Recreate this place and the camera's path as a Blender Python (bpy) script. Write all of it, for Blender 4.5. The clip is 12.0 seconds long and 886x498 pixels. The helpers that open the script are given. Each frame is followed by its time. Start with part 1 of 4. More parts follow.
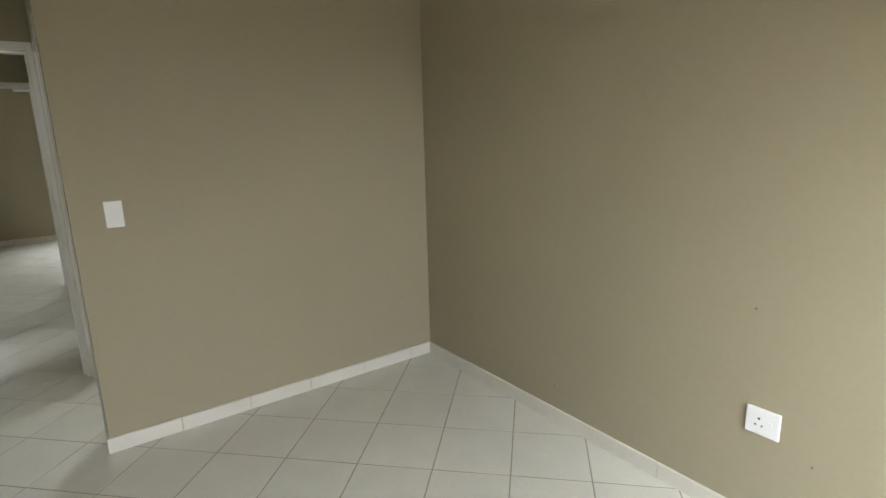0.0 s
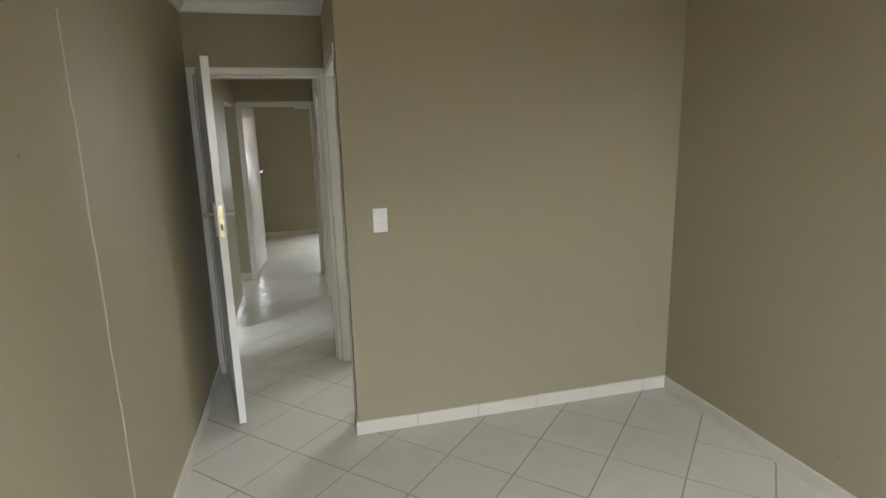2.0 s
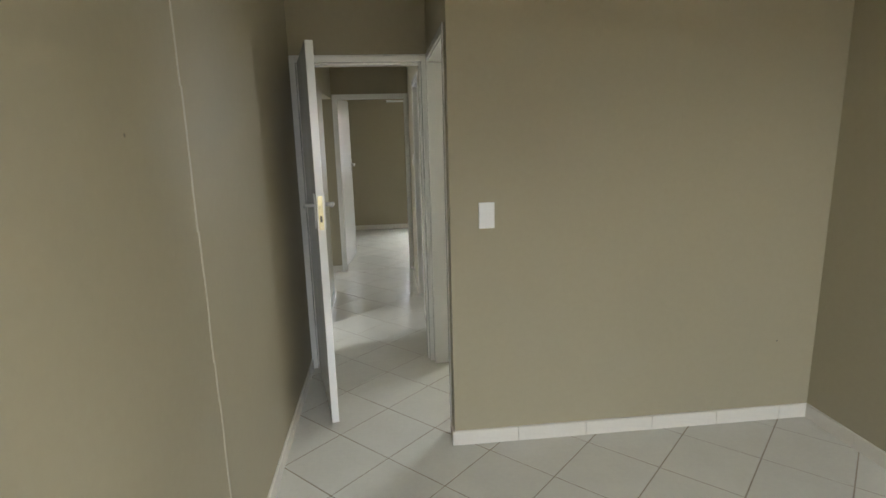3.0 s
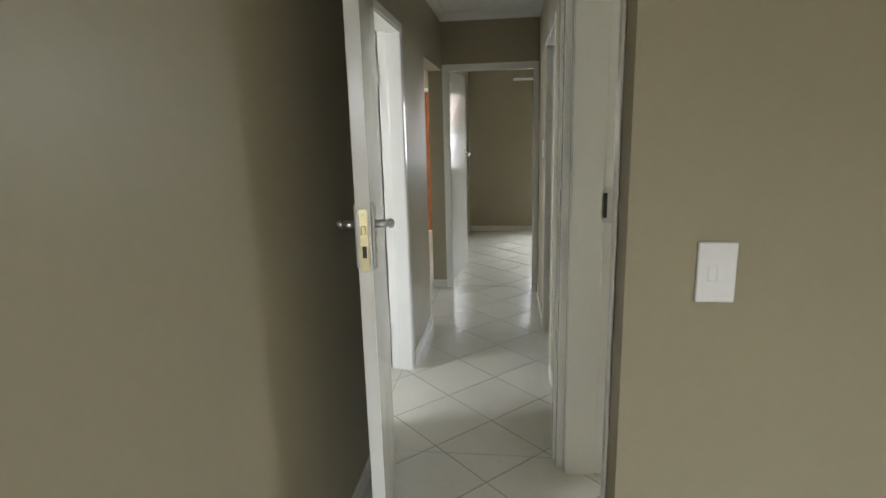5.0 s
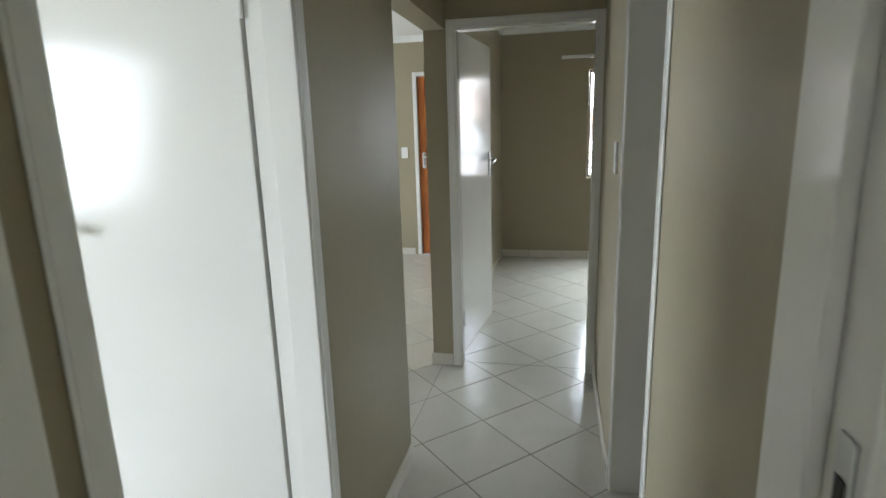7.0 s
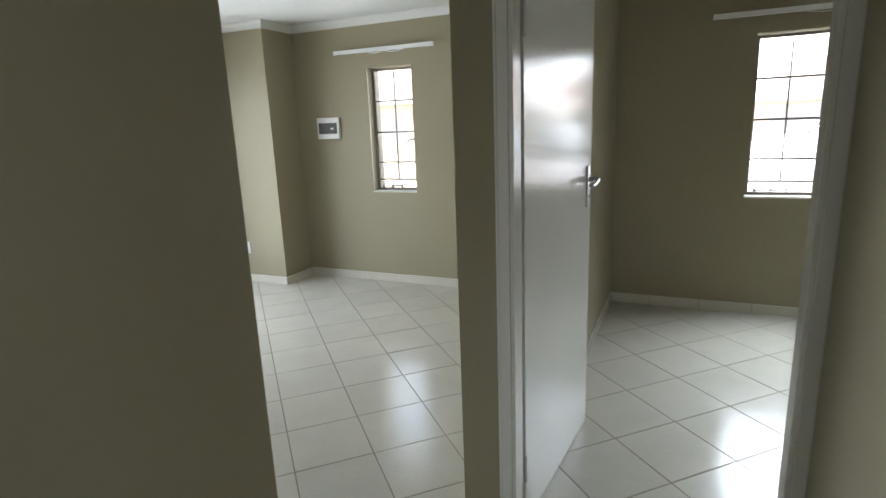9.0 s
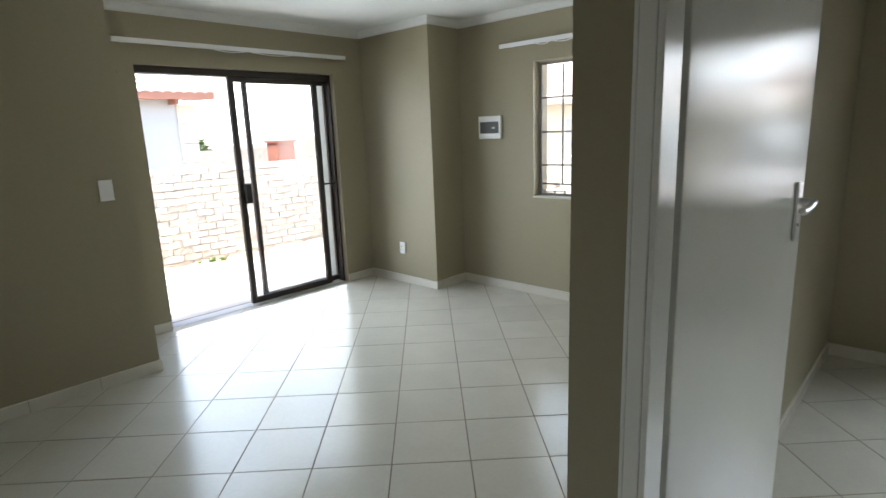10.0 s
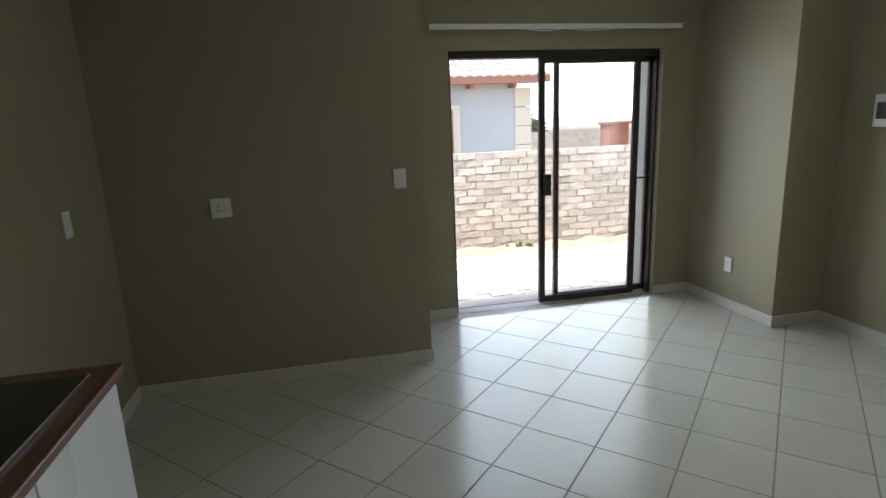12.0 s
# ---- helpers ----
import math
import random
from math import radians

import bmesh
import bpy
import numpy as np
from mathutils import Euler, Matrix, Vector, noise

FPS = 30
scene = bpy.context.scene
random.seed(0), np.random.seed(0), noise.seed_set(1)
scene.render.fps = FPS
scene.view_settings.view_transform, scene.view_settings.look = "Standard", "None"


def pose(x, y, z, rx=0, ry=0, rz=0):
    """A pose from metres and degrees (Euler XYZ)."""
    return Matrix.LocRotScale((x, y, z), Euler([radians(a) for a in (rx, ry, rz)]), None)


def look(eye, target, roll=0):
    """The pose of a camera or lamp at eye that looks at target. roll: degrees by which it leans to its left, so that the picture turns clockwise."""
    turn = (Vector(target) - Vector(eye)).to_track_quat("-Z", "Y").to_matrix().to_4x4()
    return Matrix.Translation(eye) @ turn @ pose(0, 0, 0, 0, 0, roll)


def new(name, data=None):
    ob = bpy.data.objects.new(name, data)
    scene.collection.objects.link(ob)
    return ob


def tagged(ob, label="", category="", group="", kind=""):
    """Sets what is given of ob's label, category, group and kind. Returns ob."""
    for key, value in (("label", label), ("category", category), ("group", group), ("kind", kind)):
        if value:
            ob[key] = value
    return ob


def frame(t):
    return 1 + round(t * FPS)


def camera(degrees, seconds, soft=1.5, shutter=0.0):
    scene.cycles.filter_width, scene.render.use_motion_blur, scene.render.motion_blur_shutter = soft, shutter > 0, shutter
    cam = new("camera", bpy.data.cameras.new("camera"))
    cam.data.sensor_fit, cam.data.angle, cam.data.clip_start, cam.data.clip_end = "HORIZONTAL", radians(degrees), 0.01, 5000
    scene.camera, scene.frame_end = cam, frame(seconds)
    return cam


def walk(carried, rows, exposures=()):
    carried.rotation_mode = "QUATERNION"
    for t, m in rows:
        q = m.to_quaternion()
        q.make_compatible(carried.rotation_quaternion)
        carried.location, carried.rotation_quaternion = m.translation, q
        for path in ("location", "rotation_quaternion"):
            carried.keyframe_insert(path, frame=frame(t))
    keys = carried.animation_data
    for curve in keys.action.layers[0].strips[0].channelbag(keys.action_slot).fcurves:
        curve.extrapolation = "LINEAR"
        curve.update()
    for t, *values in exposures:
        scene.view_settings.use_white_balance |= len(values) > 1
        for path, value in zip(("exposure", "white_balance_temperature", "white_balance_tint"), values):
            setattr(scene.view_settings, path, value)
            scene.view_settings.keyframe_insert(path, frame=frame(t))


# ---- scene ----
cam = camera(78.2, 12.0, shutter=0.15)
PATH = [
    (0, (0.410, 0.655, 1.580), (1.553, 2.233, 1.127), -1.4),
    (0.5, (0.367, 0.707, 1.612), (1.331, 2.398, 1.151), -2.0),
    (1, (0.324, 0.737, 1.621), (1.128, 2.518, 1.194), -1.9),
    (1.5, (0.289, 0.776, 1.625), (0.933, 2.626, 1.218), -1.7),
    (2, (0.269, 0.827, 1.611), (0.755, 2.724, 1.208), -1.5),
    (2.5, (0.250, 0.933, 1.581), (0.568, 2.866, 1.176), -1.5),
    (3, (0.181, 1.085, 1.573), (0.379, 3.033, 1.165), -1.5),
    (3.2, (0.141, 1.177, 1.567), (0.312, 3.127, 1.154), -1.5),
    (4.8, (0.235, 2.323, 1.495), (0.015, 4.265, 1.068), -1.3),
    (5, (0.246, 2.505, 1.488), (-0.007, 4.443, 1.062), -1.5),
    (5.5, (0.271, 2.941, 1.488), (-0.018, 4.873, 1.058), -1.5),
    (6, (0.253, 3.424, 1.474), (-0.097, 5.345, 1.041), -1.5),
    (6.5, (0.254, 3.900, 1.473), (-0.131, 5.814, 1.038), -1.5),
    (8.3, (0.220, 5.489, 1.475), (-0.323, 7.363, 1.037), -2.1),
    (8.5, (0.192, 5.613, 1.485), (-0.389, 7.475, 1.044), -2.1),
    (9, (0.135, 5.998, 1.495), (-0.663, 7.777, 1.050), -2.2),
    (9.5, (0.098, 6.304, 1.485), (-0.969, 7.938, 1.047), -2.3),
    (10, (0.088, 6.507, 1.488), (-1.255, 7.927, 1.064), -2.2),
    (10.5, (0.012, 6.654, 1.428), (-1.542, 7.849, 1.031), -2.9),
    (11, (-0.190, 6.844, 1.416), (-1.879, 7.833, 1.006), -2.1),
    (11.5, (-0.218, 7.001, 1.483), (-2.033, 7.706, 1.028), -2.3),
    (12, (-0.300, 7.049, 1.529), (-2.206, 7.460, 1.082), -2.4),
]
walk(cam, [(t, look(e, g, r)) for t, e, g, r in PATH], [(0, 2.9, 6400, 10), (2.5, 2.95, 6400, 10), (3.2, 2.95, 6400, 10), (5.5, 2.86, 6280, 9), (6.5, 2.84, 6020, 7), (8.5, 2.66, 6080, 7), (9, 2.53, 6080, 7), (10, 2.2, 6060, 6), (10.5, 2.0, 6060, 6), (11, 1.9, 6050, 6), (12, 1.5, 6050, 6)])

# ---- light ----
world = bpy.data.worlds.new("sky")
scene.world = world
world.use_nodes = True
wn = world.node_tree.nodes
sky = wn.new("ShaderNodeTexSky")
sky.sky_type, sky.sun_disc = "NISHITA", False
sky.sun_elevation, sky.sun_rotation = radians(68), radians(164)
sky.air_density, sky.dust_density = 1.0, 4.0
wn["Background"].inputs["Strength"].default_value = 0.15
world.node_tree.links.new(sky.outputs["Color"], wn["Background"].inputs["Color"])
sun = new("sun", bpy.data.lights.new("sun", "SUN"))
sun.data.energy, sun.data.angle, sun.data.color = 2.7, radians(12), (1.0, 0.96, 0.9)
sun.matrix_world = look((0, 0, 0), (-0.1, 0.35, -0.93))


def window_light(name, x, y, z, w, h, towards, watts, col=(0.93, 0.97, 1.0), spread=150):
    """Sky light in a window's opening."""
    la = bpy.data.lights.new(name, "AREA")
    la.shape, la.size, la.size_y, la.energy, la.color, la.spread = "RECTANGLE", w, h, watts, col, radians(spread)
    ob = new(name, la)
    ob.matrix_world = look((x, y, z), (x + towards[0], y + towards[1], z + towards[2]))
    return ob


W_BED, W_SD, W_LW, W_EW, W_LR, W_BA, W_BB = 8.9, 8.4, 0.85, 5.8, 9.5, 4.4, 0.6

# ---- materials ----
def mat(name, base, rough=0.5, metal=0.0, spec=0.5):
    m = bpy.data.materials.new(name)
    m.use_nodes = True
    b = m.node_tree.nodes["Principled BSDF"]
    b.inputs["Base Color"].default_value = (*base, 1)
    b.inputs["Roughness"].default_value = rough
    b.inputs["Metallic"].default_value = metal
    b.inputs["Specular IOR Level"].default_value = spec
    return m


def varied(name, base, rough=0.5, metal=0.0, spec=0.5, big=1.5, fine=60.0, amount=0.08, bump=0.1, rough_var=0.06, per_piece=0.0, dist=0.002):
    """A surface with blotches, fine grain, uneven gloss and relief, in metres."""
    m = mat(name, base, rough, metal, spec)
    nt = m.node_tree
    n, link = nt.nodes, nt.links.new
    b = n["Principled BSDF"]
    geo = n.new("ShaderNodeNewGeometry")
    n1, n2 = n.new("ShaderNodeTexNoise"), n.new("ShaderNodeTexNoise")
    for nn, s, d in ((n1, big, 4), (n2, fine, 3)):
        nn.inputs["Scale"].default_value, nn.inputs["Detail"].default_value = s, d
        link(geo.outputs["Position"], nn.inputs["Vector"])
    mix = n.new("ShaderNodeMath")
    mix.operation = "MULTIPLY_ADD"
    mix.inputs[1].default_value = 0.6
    link(n1.outputs["Fac"], mix.inputs[0])
    sc = n.new("ShaderNodeMath")
    sc.operation = "MULTIPLY"
    sc.inputs[1].default_value = 0.4
    link(n2.outputs["Fac"], sc.inputs[0])
    link(sc.outputs[0], mix.inputs[2])
    val = n.new("ShaderNodeMapRange")
    val.inputs["From Min"].default_value, val.inputs["From Max"].default_value = 0.3, 0.7
    val.inputs["To Min"].default_value, val.inputs["To Max"].default_value = 1 - amount, 1 + amount
    link(mix.outputs[0], val.inputs["Value"])
    last = val.outputs[0]
    if per_piece:
        oi = n.new("ShaderNodeObjectInfo")
        pr = n.new("ShaderNodeMapRange")
        pr.inputs["To Min"].default_value, pr.inputs["To Max"].default_value = 1 - per_piece, 1 + per_piece
        link(oi.outputs["Random"], pr.inputs["Value"])
        mu = n.new("ShaderNodeMath")
        mu.operation = "MULTIPLY"
        link(last, mu.inputs[0])
        link(pr.outputs[0], mu.inputs[1])
        last = mu.outputs[0]
    hs = n.new("ShaderNodeHueSaturation")
    hs.inputs["Color"].default_value = (*base, 1)
    link(last, hs.inputs["Value"])
    link(hs.outputs["Color"], b.inputs["Base Color"])
    rr = n.new("ShaderNodeMapRange")
    rr.inputs["From Min"].default_value, rr.inputs["From Max"].default_value = 0.3, 0.7
    rr.inputs["To Min"].default_value, rr.inputs["To Max"].default_value = max(rough - rough_var, 0.02), rough + rough_var
    link(n1.outputs["Fac"], rr.inputs["Value"])
    link(rr.outputs[0], b.inputs["Roughness"])
    if bump:
        bp = n.new("ShaderNodeBump")
        bp.inputs["Strength"].default_value, bp.inputs["Distance"].default_value = bump, dist
        link(n2.outputs["Fac"], bp.inputs["Height"])
        link(bp.outputs["Normal"], b.inputs["Normal"])
    return m


M_WALL = varied("olive_beige_wall_paint", (0.345, 0.308, 0.214), 0.48, spec=0.24, big=1.2, fine=35, amount=0.035, bump=0.12, rough_var=0.08, dist=0.004)

def specked(m, scale, radius, shade):
    """Sparse small scuffs on a painted surface."""
    n, link = m.node_tree.nodes, m.node_tree.links.new
    b = n["Principled BSDF"]
    src = b.inputs["Base Color"].links[0].from_socket
    geo, vo, lt, mx = n.new("ShaderNodeNewGeometry"), n.new("ShaderNodeTexVoronoi"), n.new("ShaderNodeMapRange"), n.new("ShaderNodeMix")
    vo.inputs["Scale"].default_value = scale
    link(geo.outputs["Position"], vo.inputs["Vector"])
    lt.inputs["From Min"].default_value, lt.inputs["From Max"].default_value = radius * scale, radius * scale * 0.4
    link(vo.outputs["Distance"], lt.inputs["Value"])
    mx.data_type = "RGBA"
    mx.inputs["B"].default_value = (*shade, 1)
    link(lt.outputs[0], mx.inputs["Factor"])
    link(src, mx.inputs["A"])
    link(mx.outputs["Result"], b.inputs["Base Color"])


specked(M_WALL, 3.4, 0.007, (0.17, 0.15, 0.11))
M_CEIL = varied("white_ceiling_paint", (0.74, 0.74, 0.72), 0.8, spec=0.2, big=2, fine=80, amount=0.03, bump=0.05)
M_TILE = varied("cream_floor_tile", (0.6, 0.582, 0.512), 0.2, spec=0.5, big=5, fine=45, amount=0.05, bump=0.02, rough_var=0.05, per_piece=0.03)
M_GROUT = varied("brown_grout", (0.27, 0.22, 0.165), 0.9, spec=0.2, big=3, fine=200, amount=0.25)
M_SKIRT = varied("cream_skirting_tile", (0.66, 0.63, 0.56), 0.2, big=6, fine=60, amount=0.04, bump=0.02, per_piece=0.03)
M_WHITE = varied("white_gloss_enamel", (0.78, 0.775, 0.745), 0.15, spec=0.35, big=2.5, fine=160, amount=0.02, bump=0.05, rough_var=0.02)
M_PLASTIC = mat("white_plastic", (0.82, 0.82, 0.82), 0.35)
M_CHROME = mat("satin_chrome", (0.6, 0.6, 0.6), 0.28, 1.0)
M_BRASS = varied("brass_plate", (0.62, 0.55, 0.33), 0.3, 1.0, amount=0.12, bump=0)
M_DARK = mat("dark_slot", (0.02, 0.018, 0.015), 0.6)
M_ALU = varied("bronze_aluminium", (0.055, 0.046, 0.04), 0.4, 0.6, amount=0.08, bump=0)
M_STEEL = varied("window_steel_paint", (0.3, 0.275, 0.235), 0.45, amount=0.06, bump=0.05)
M_SILL = varied("cream_sill_paint", (0.62, 0.59, 0.5), 0.5, amount=0.06, bump=0.05)
M_GLASS = mat("glass", (1, 1, 1), 0.0)
M_GLASS.node_tree.nodes["Principled BSDF"].inputs["Transmission Weight"].default_value = 1.0
M_GLASS.node_tree.nodes["Principled BSDF"].inputs["IOR"].default_value = 1.45


# ---- mesh helpers ----
def box_into(bm, x0, x1, y0, y1, z0, z1):
    vs = [bm.verts.new(p) for p in ((x0, y0, z0), (x1, y0, z0), (x1, y1, z0), (x0, y1, z0), (x0, y0, z1), (x1, y0, z1), (x1, y1, z1), (x0, y1, z1))]
    return [bm.faces.new([vs[i] for i in q]) for q in ((3, 2, 1, 0), (4, 5, 6, 7), (0, 1, 5, 4), (1, 2, 6, 5), (2, 3, 7, 6), (3, 0, 4, 7))]


def bevelled(bm, width=0.003, segments=2):
    bmesh.ops.bevel(bm, geom=bm.edges[:], offset=width, segments=segments, affect="EDGES", profile=0.5)
    return bm


def bbox(x0, x1, y0, y1, z0, z1, bevel=0.0, segments=2):
    bm = bmesh.new()
    box_into(bm, x0, x1, y0, y1, z0, z1)
    return bevelled(bm, bevel, segments) if bevel else bm


def mesh_of(name, bm, material, smooth=False):
    me = bpy.data.meshes.new(name)
    bmesh.ops.recalc_face_normals(bm, faces=bm.faces[:])
    bm.to_mesh(me)
    bm.free()
    for p in me.polygons:
        p.use_smooth = smooth
    me.materials.append(material)
    return me


def part(name, bm, material, parent=None, label="", smooth=False):
    ob = new(name, mesh_of(name, bm, material, smooth))
    if parent is not None:
        ob.parent = parent
    if label:
        ob["label"] = label
    return ob


def thing(name, label, category, m=None, group="", kind=""):
    ob = new(name)
    if m is not None:
        ob.matrix_world = m
    return tagged(ob, label, category, group, kind)


def lathe(profile, steps=24):
    """A turned body round z from (radius, height) pairs."""
    bm = bmesh.new()
    rings = [[bm.verts.new((r * math.cos(2 * math.pi * i / steps), r * math.sin(2 * math.pi * i / steps), z)) for i in range(steps)] for r, z in profile]
    for a, b in zip(rings, rings[1:]):
        for i in range(steps):
            bm.faces.new((a[i], a[(i + 1) % steps], b[(i + 1) % steps], b[i]))
    bm.faces.new(rings[0][::-1])
    bm.faces.new(rings[-1])
    return bm


def tube(points, radius, steps=10):
    """A round bar along points."""
    bm = bmesh.new()
    pts = [Vector(p) for p in points]
    rings = []
    for i, p in enumerate(pts):
        d = (pts[min(i + 1, len(pts) - 1)] - pts[max(i - 1, 0)]).normalized()
        q = d.to_track_quat("Z", "Y").to_matrix()
        rings.append([bm.verts.new(p + q @ Vector((radius * math.cos(2 * math.pi * k / steps), radius * math.sin(2 * math.pi * k / steps), 0))) for k in range(steps)])
    for a, b in zip(rings, rings[1:]):
        for k in range(steps):
            bm.faces.new((a[k], a[(k + 1) % steps], b[(k + 1) % steps], b[k]))
    bm.faces.new(rings[0][::-1])
    bm.faces.new(rings[-1])
    return bm


# ---- plan ----
XL, XR = -0.385, 0.477         # faces of the passage
XLO, XRO = -0.51, 0.645        # their far faces
CEIL, CEIL_LIVING = 2.475, 2.462
BED_N, BED_E, BED_S = 3.632, 2.435, -0.6
Y_BED_DOOR = 4.735            # bedroom door wall, room side
Y_END = 7.544                  # end wall of the passage
Y_FRONT = 10.545               # front wall, inner face
X_SD = -4.377                  # sliding door wall, inner face
X_KW, Y_KW, Y_KIT = -3.625, 7.661, 5.875
Y_PILLAR, X_PILLAR = 10.129, -3.428
Y_BATH = 5.605                 # back wall of the first bathroom

BATH1 = (3.773, 4.692)
BATH2 = (5.70, 6.455)
ROOM1 = (4.98, 5.698)
LIVING = (6.532, Y_END)
WIN_L = (-2.609, -2.151, 0.892, 2.028)
WIN_E = (0.541, 1.45, 0.892, 2.028)
SD = (8.026, 9.792)
SD_H = 2.05                    # sliding door opening's height
HEAD = 2.04


def wall(name, axis, face, back, a0, a1, openings=(), z1=CEIL + 0.1, z0=-0.02, label="olive-beige painted plaster wall"):
    """A wall with its faces at face and back along axis; openings are (from, to, sill, head)."""
    bm = bmesh.new()
    lo, hi = min(face, back), max(face, back)

    def put(p0, p1, q0, q1):
        if p1 - p0 > 1e-4 and q1 - q0 > 1e-4:
            if axis == "x":
                box_into(bm, lo, hi, p0, p1, q0, q1)
            else:
                box_into(bm, p0, p1, lo, hi, q0, q1)
    at = a0
    for o0, o1, sill, head in sorted(openings):
        put(at, o0, z0, z1)
        if sill > 0:
            put(o0, o1, z0, sill)
        put(o0, o1, head, z1)
        at = o1
    put(at, a1, z0, z1)
    ob = part(name, bm, M_WALL)
    return tagged(ob, label, "wall", kind="structure")


J = 0.035
wall("wall_bedroom_left", "x", XL, XLO, BED_S, Y_BED_DOOR + 0.12)
wall("wall_bedroom_back", "y", BED_S, BED_S - 0.22, XLO, BED_E + 0.2, [(0.3, 1.9, 0.9, 2.1)])
# small opening here is unseen, added for the second bathroom's fill lamp
wall("wall_bedroom_right", "x", BED_E, BED_E + 0.2, BED_S, Y_END, [(6.45, 6.75, 1.8, 2.1)])
wall("wall_bedroom_door_side", "y", BED_N, BED_N + 0.13, XRO, BED_E)
wall("wall_bath_door", "x", XR, XRO, BED_N, Y_BED_DOOR + 0.12, [(BATH1[0] - J, BATH1[1] + J, 0, HEAD + J)])
wall("wall_bedroom_doorway", "y", Y_BED_DOOR, Y_BED_DOOR + 0.12, XL, XR, [(XL + 0.001, XR - 0.001, 0, HEAD + J)])
wall("wall_passage_left", "x", XL, XLO, Y_BED_DOOR + 0.12, Y_END, [(ROOM1[0] - J, ROOM1[1] + J, 0, HEAD + J), (*LIVING, 0, 2.005)])
wall("wall_passage_right", "x", XR, XRO, Y_BED_DOOR + 0.12, Y_END, [(BATH2[0] - J, BATH2[1] + J, 0, HEAD + J)])
wall("wall_passage_end", "y", Y_END, Y_END + 0.12, XLO, 3.2, [(-0.371, 0.4755, 0, HEAD - 0.03 + J)])
wall("wall_bath_back", "y", Y_BATH, Y_BATH + 0.12, XRO, BED_E, [(1.62, 2.36, 1.3, 2.1)])
wall("wall_second_bath_back", "y", 7.35, 7.47, XRO, BED_E)
wall("wall_end_bedroom_left", "x", XL, XLO, Y_END + 0.12, Y_FRONT)
wall("wall_end_bedroom_right", "x", 3.0, 3.2, Y_END + 0.12, Y_FRONT)
wall("wall_front", "y", Y_FRONT, Y_FRONT + 0.22, X_SD - 0.22, 3.2, [WIN_L, WIN_E, (-1.37, -0.53, 0, HEAD + J)])
wall("wall_pillar", "y", Y_PILLAR, Y_FRONT, X_SD, X_PILLAR)
wall("wall_sliding_door", "x", X_SD, X_SD - 0.22, Y_KW, Y_FRONT, [(*SD, 0, SD_H)])
wall("wall_kitchen_stub", "x", X_KW, X_SD - 0.22, Y_KIT - 0.12, Y_KW)
wall("wall_kitchen_back", "y", Y_KIT, Y_KIT - 0.12, X_KW, XLO)
wall("wall_left_room_far", "x", -3.4, -3.55, 3.0, Y_KIT - 0.12, [(3.3, 4.5, 0.9, 2.1)])
wall("wall_left_room_near", "y", 3.0, 2.88, -3.55, XLO)

bm = bmesh.new()
box_into(bm, X_SD - 0.3, 3.3, BED_S - 0.3, Y_FRONT + 0.3, CEIL, CEIL + 0.08)
tagged(part("ceiling", bm, M_CEIL), "flat white painted ceiling board", "ceiling", kind="structure")
bm = bmesh.new()
box_into(bm, X_SD, XLO, Y_KIT, Y_FRONT, CEIL_LIVING, CEIL - 0.002)
tagged(part("ceiling_living", bm, M_CEIL), "flat white painted living room ceiling", "ceiling", kind="structure")
bm = bmesh.new()
box_into(bm, X_SD - 0.2, 3.2, BED_S - 0.22, Y_FRONT + 0.22, -0.12, -0.0015)
floor = tagged(part("floor", bm, M_GROUT), "cream ceramic tiles laid diagonally with brown grout", "floor", kind="structure")

# plaster seam on the bedroom's left wall
bm = bmesh.new()
for k in range(14):
    z0, z1 = 0.05 + k * 0.14, 0.05 + (k + 1) * 0.14
    y0 = 2.785 - 0.028 * z0 / 2 + 0.004 * math.sin(k * 1.9)
    box_into(bm, XL, XL + 0.0022, y0 - 0.005, y0 + 0.005, z0, z1)
M_SEAM = varied("pale_plaster_seam", (0.47, 0.44, 0.35), 0.5, big=6, fine=80, amount=0.12)
tagged(part("trim", bm, M_SEAM), "pale patched seam line running up the wall", "trim", kind="structure")


# ---- cornices and skirting ----
def cornice(pts, ceil=CEIL):
    """A coved moulding along the wall line pts (x, y), room on the left of the way."""
    prof = [(0.0, -0.062), (0.006, -0.062), (0.008, -0.052), (0.016, -0.046), (0.034, -0.03), (0.046, -0.012), (0.056, -0.008), (0.058, 0.0), (0.0, 0.0)]
    bm = bmesh.new()
    n = len(pts)
    rings = []
    for i, p in enumerate(pts):
        p = Vector((*p, 0))
        d0 = (p - Vector((*pts[i - 1], 0))).normalized() if i else None
        d1 = (Vector((*pts[i + 1], 0)) - p).normalized() if i < n - 1 else None
        d0, d1 = d0 or d1, d1 or d0
        n0, n1 = Vector((-d0.y, d0.x, 0)), Vector((-d1.y, d1.x, 0))
        b = (n0 + n1) / (1 + n0.dot(n1))
        rings.append([bm.verts.new((p.x + b.x * q, p.y + b.y * q, ceil + z)) for q, z in prof])
    for a, c in zip(rings, rings[1:]):
        for k in range(len(prof) - 1):
            bm.faces.new((a[k], a[k + 1], c[k + 1], c[k]))
    bm.faces.new(rings[0])
    bm.faces.new(rings[-1][::-1])
    tagged(part("cornice", bm, M_CEIL), "white coved plaster cornice below the ceiling", "cornice", kind="structure")


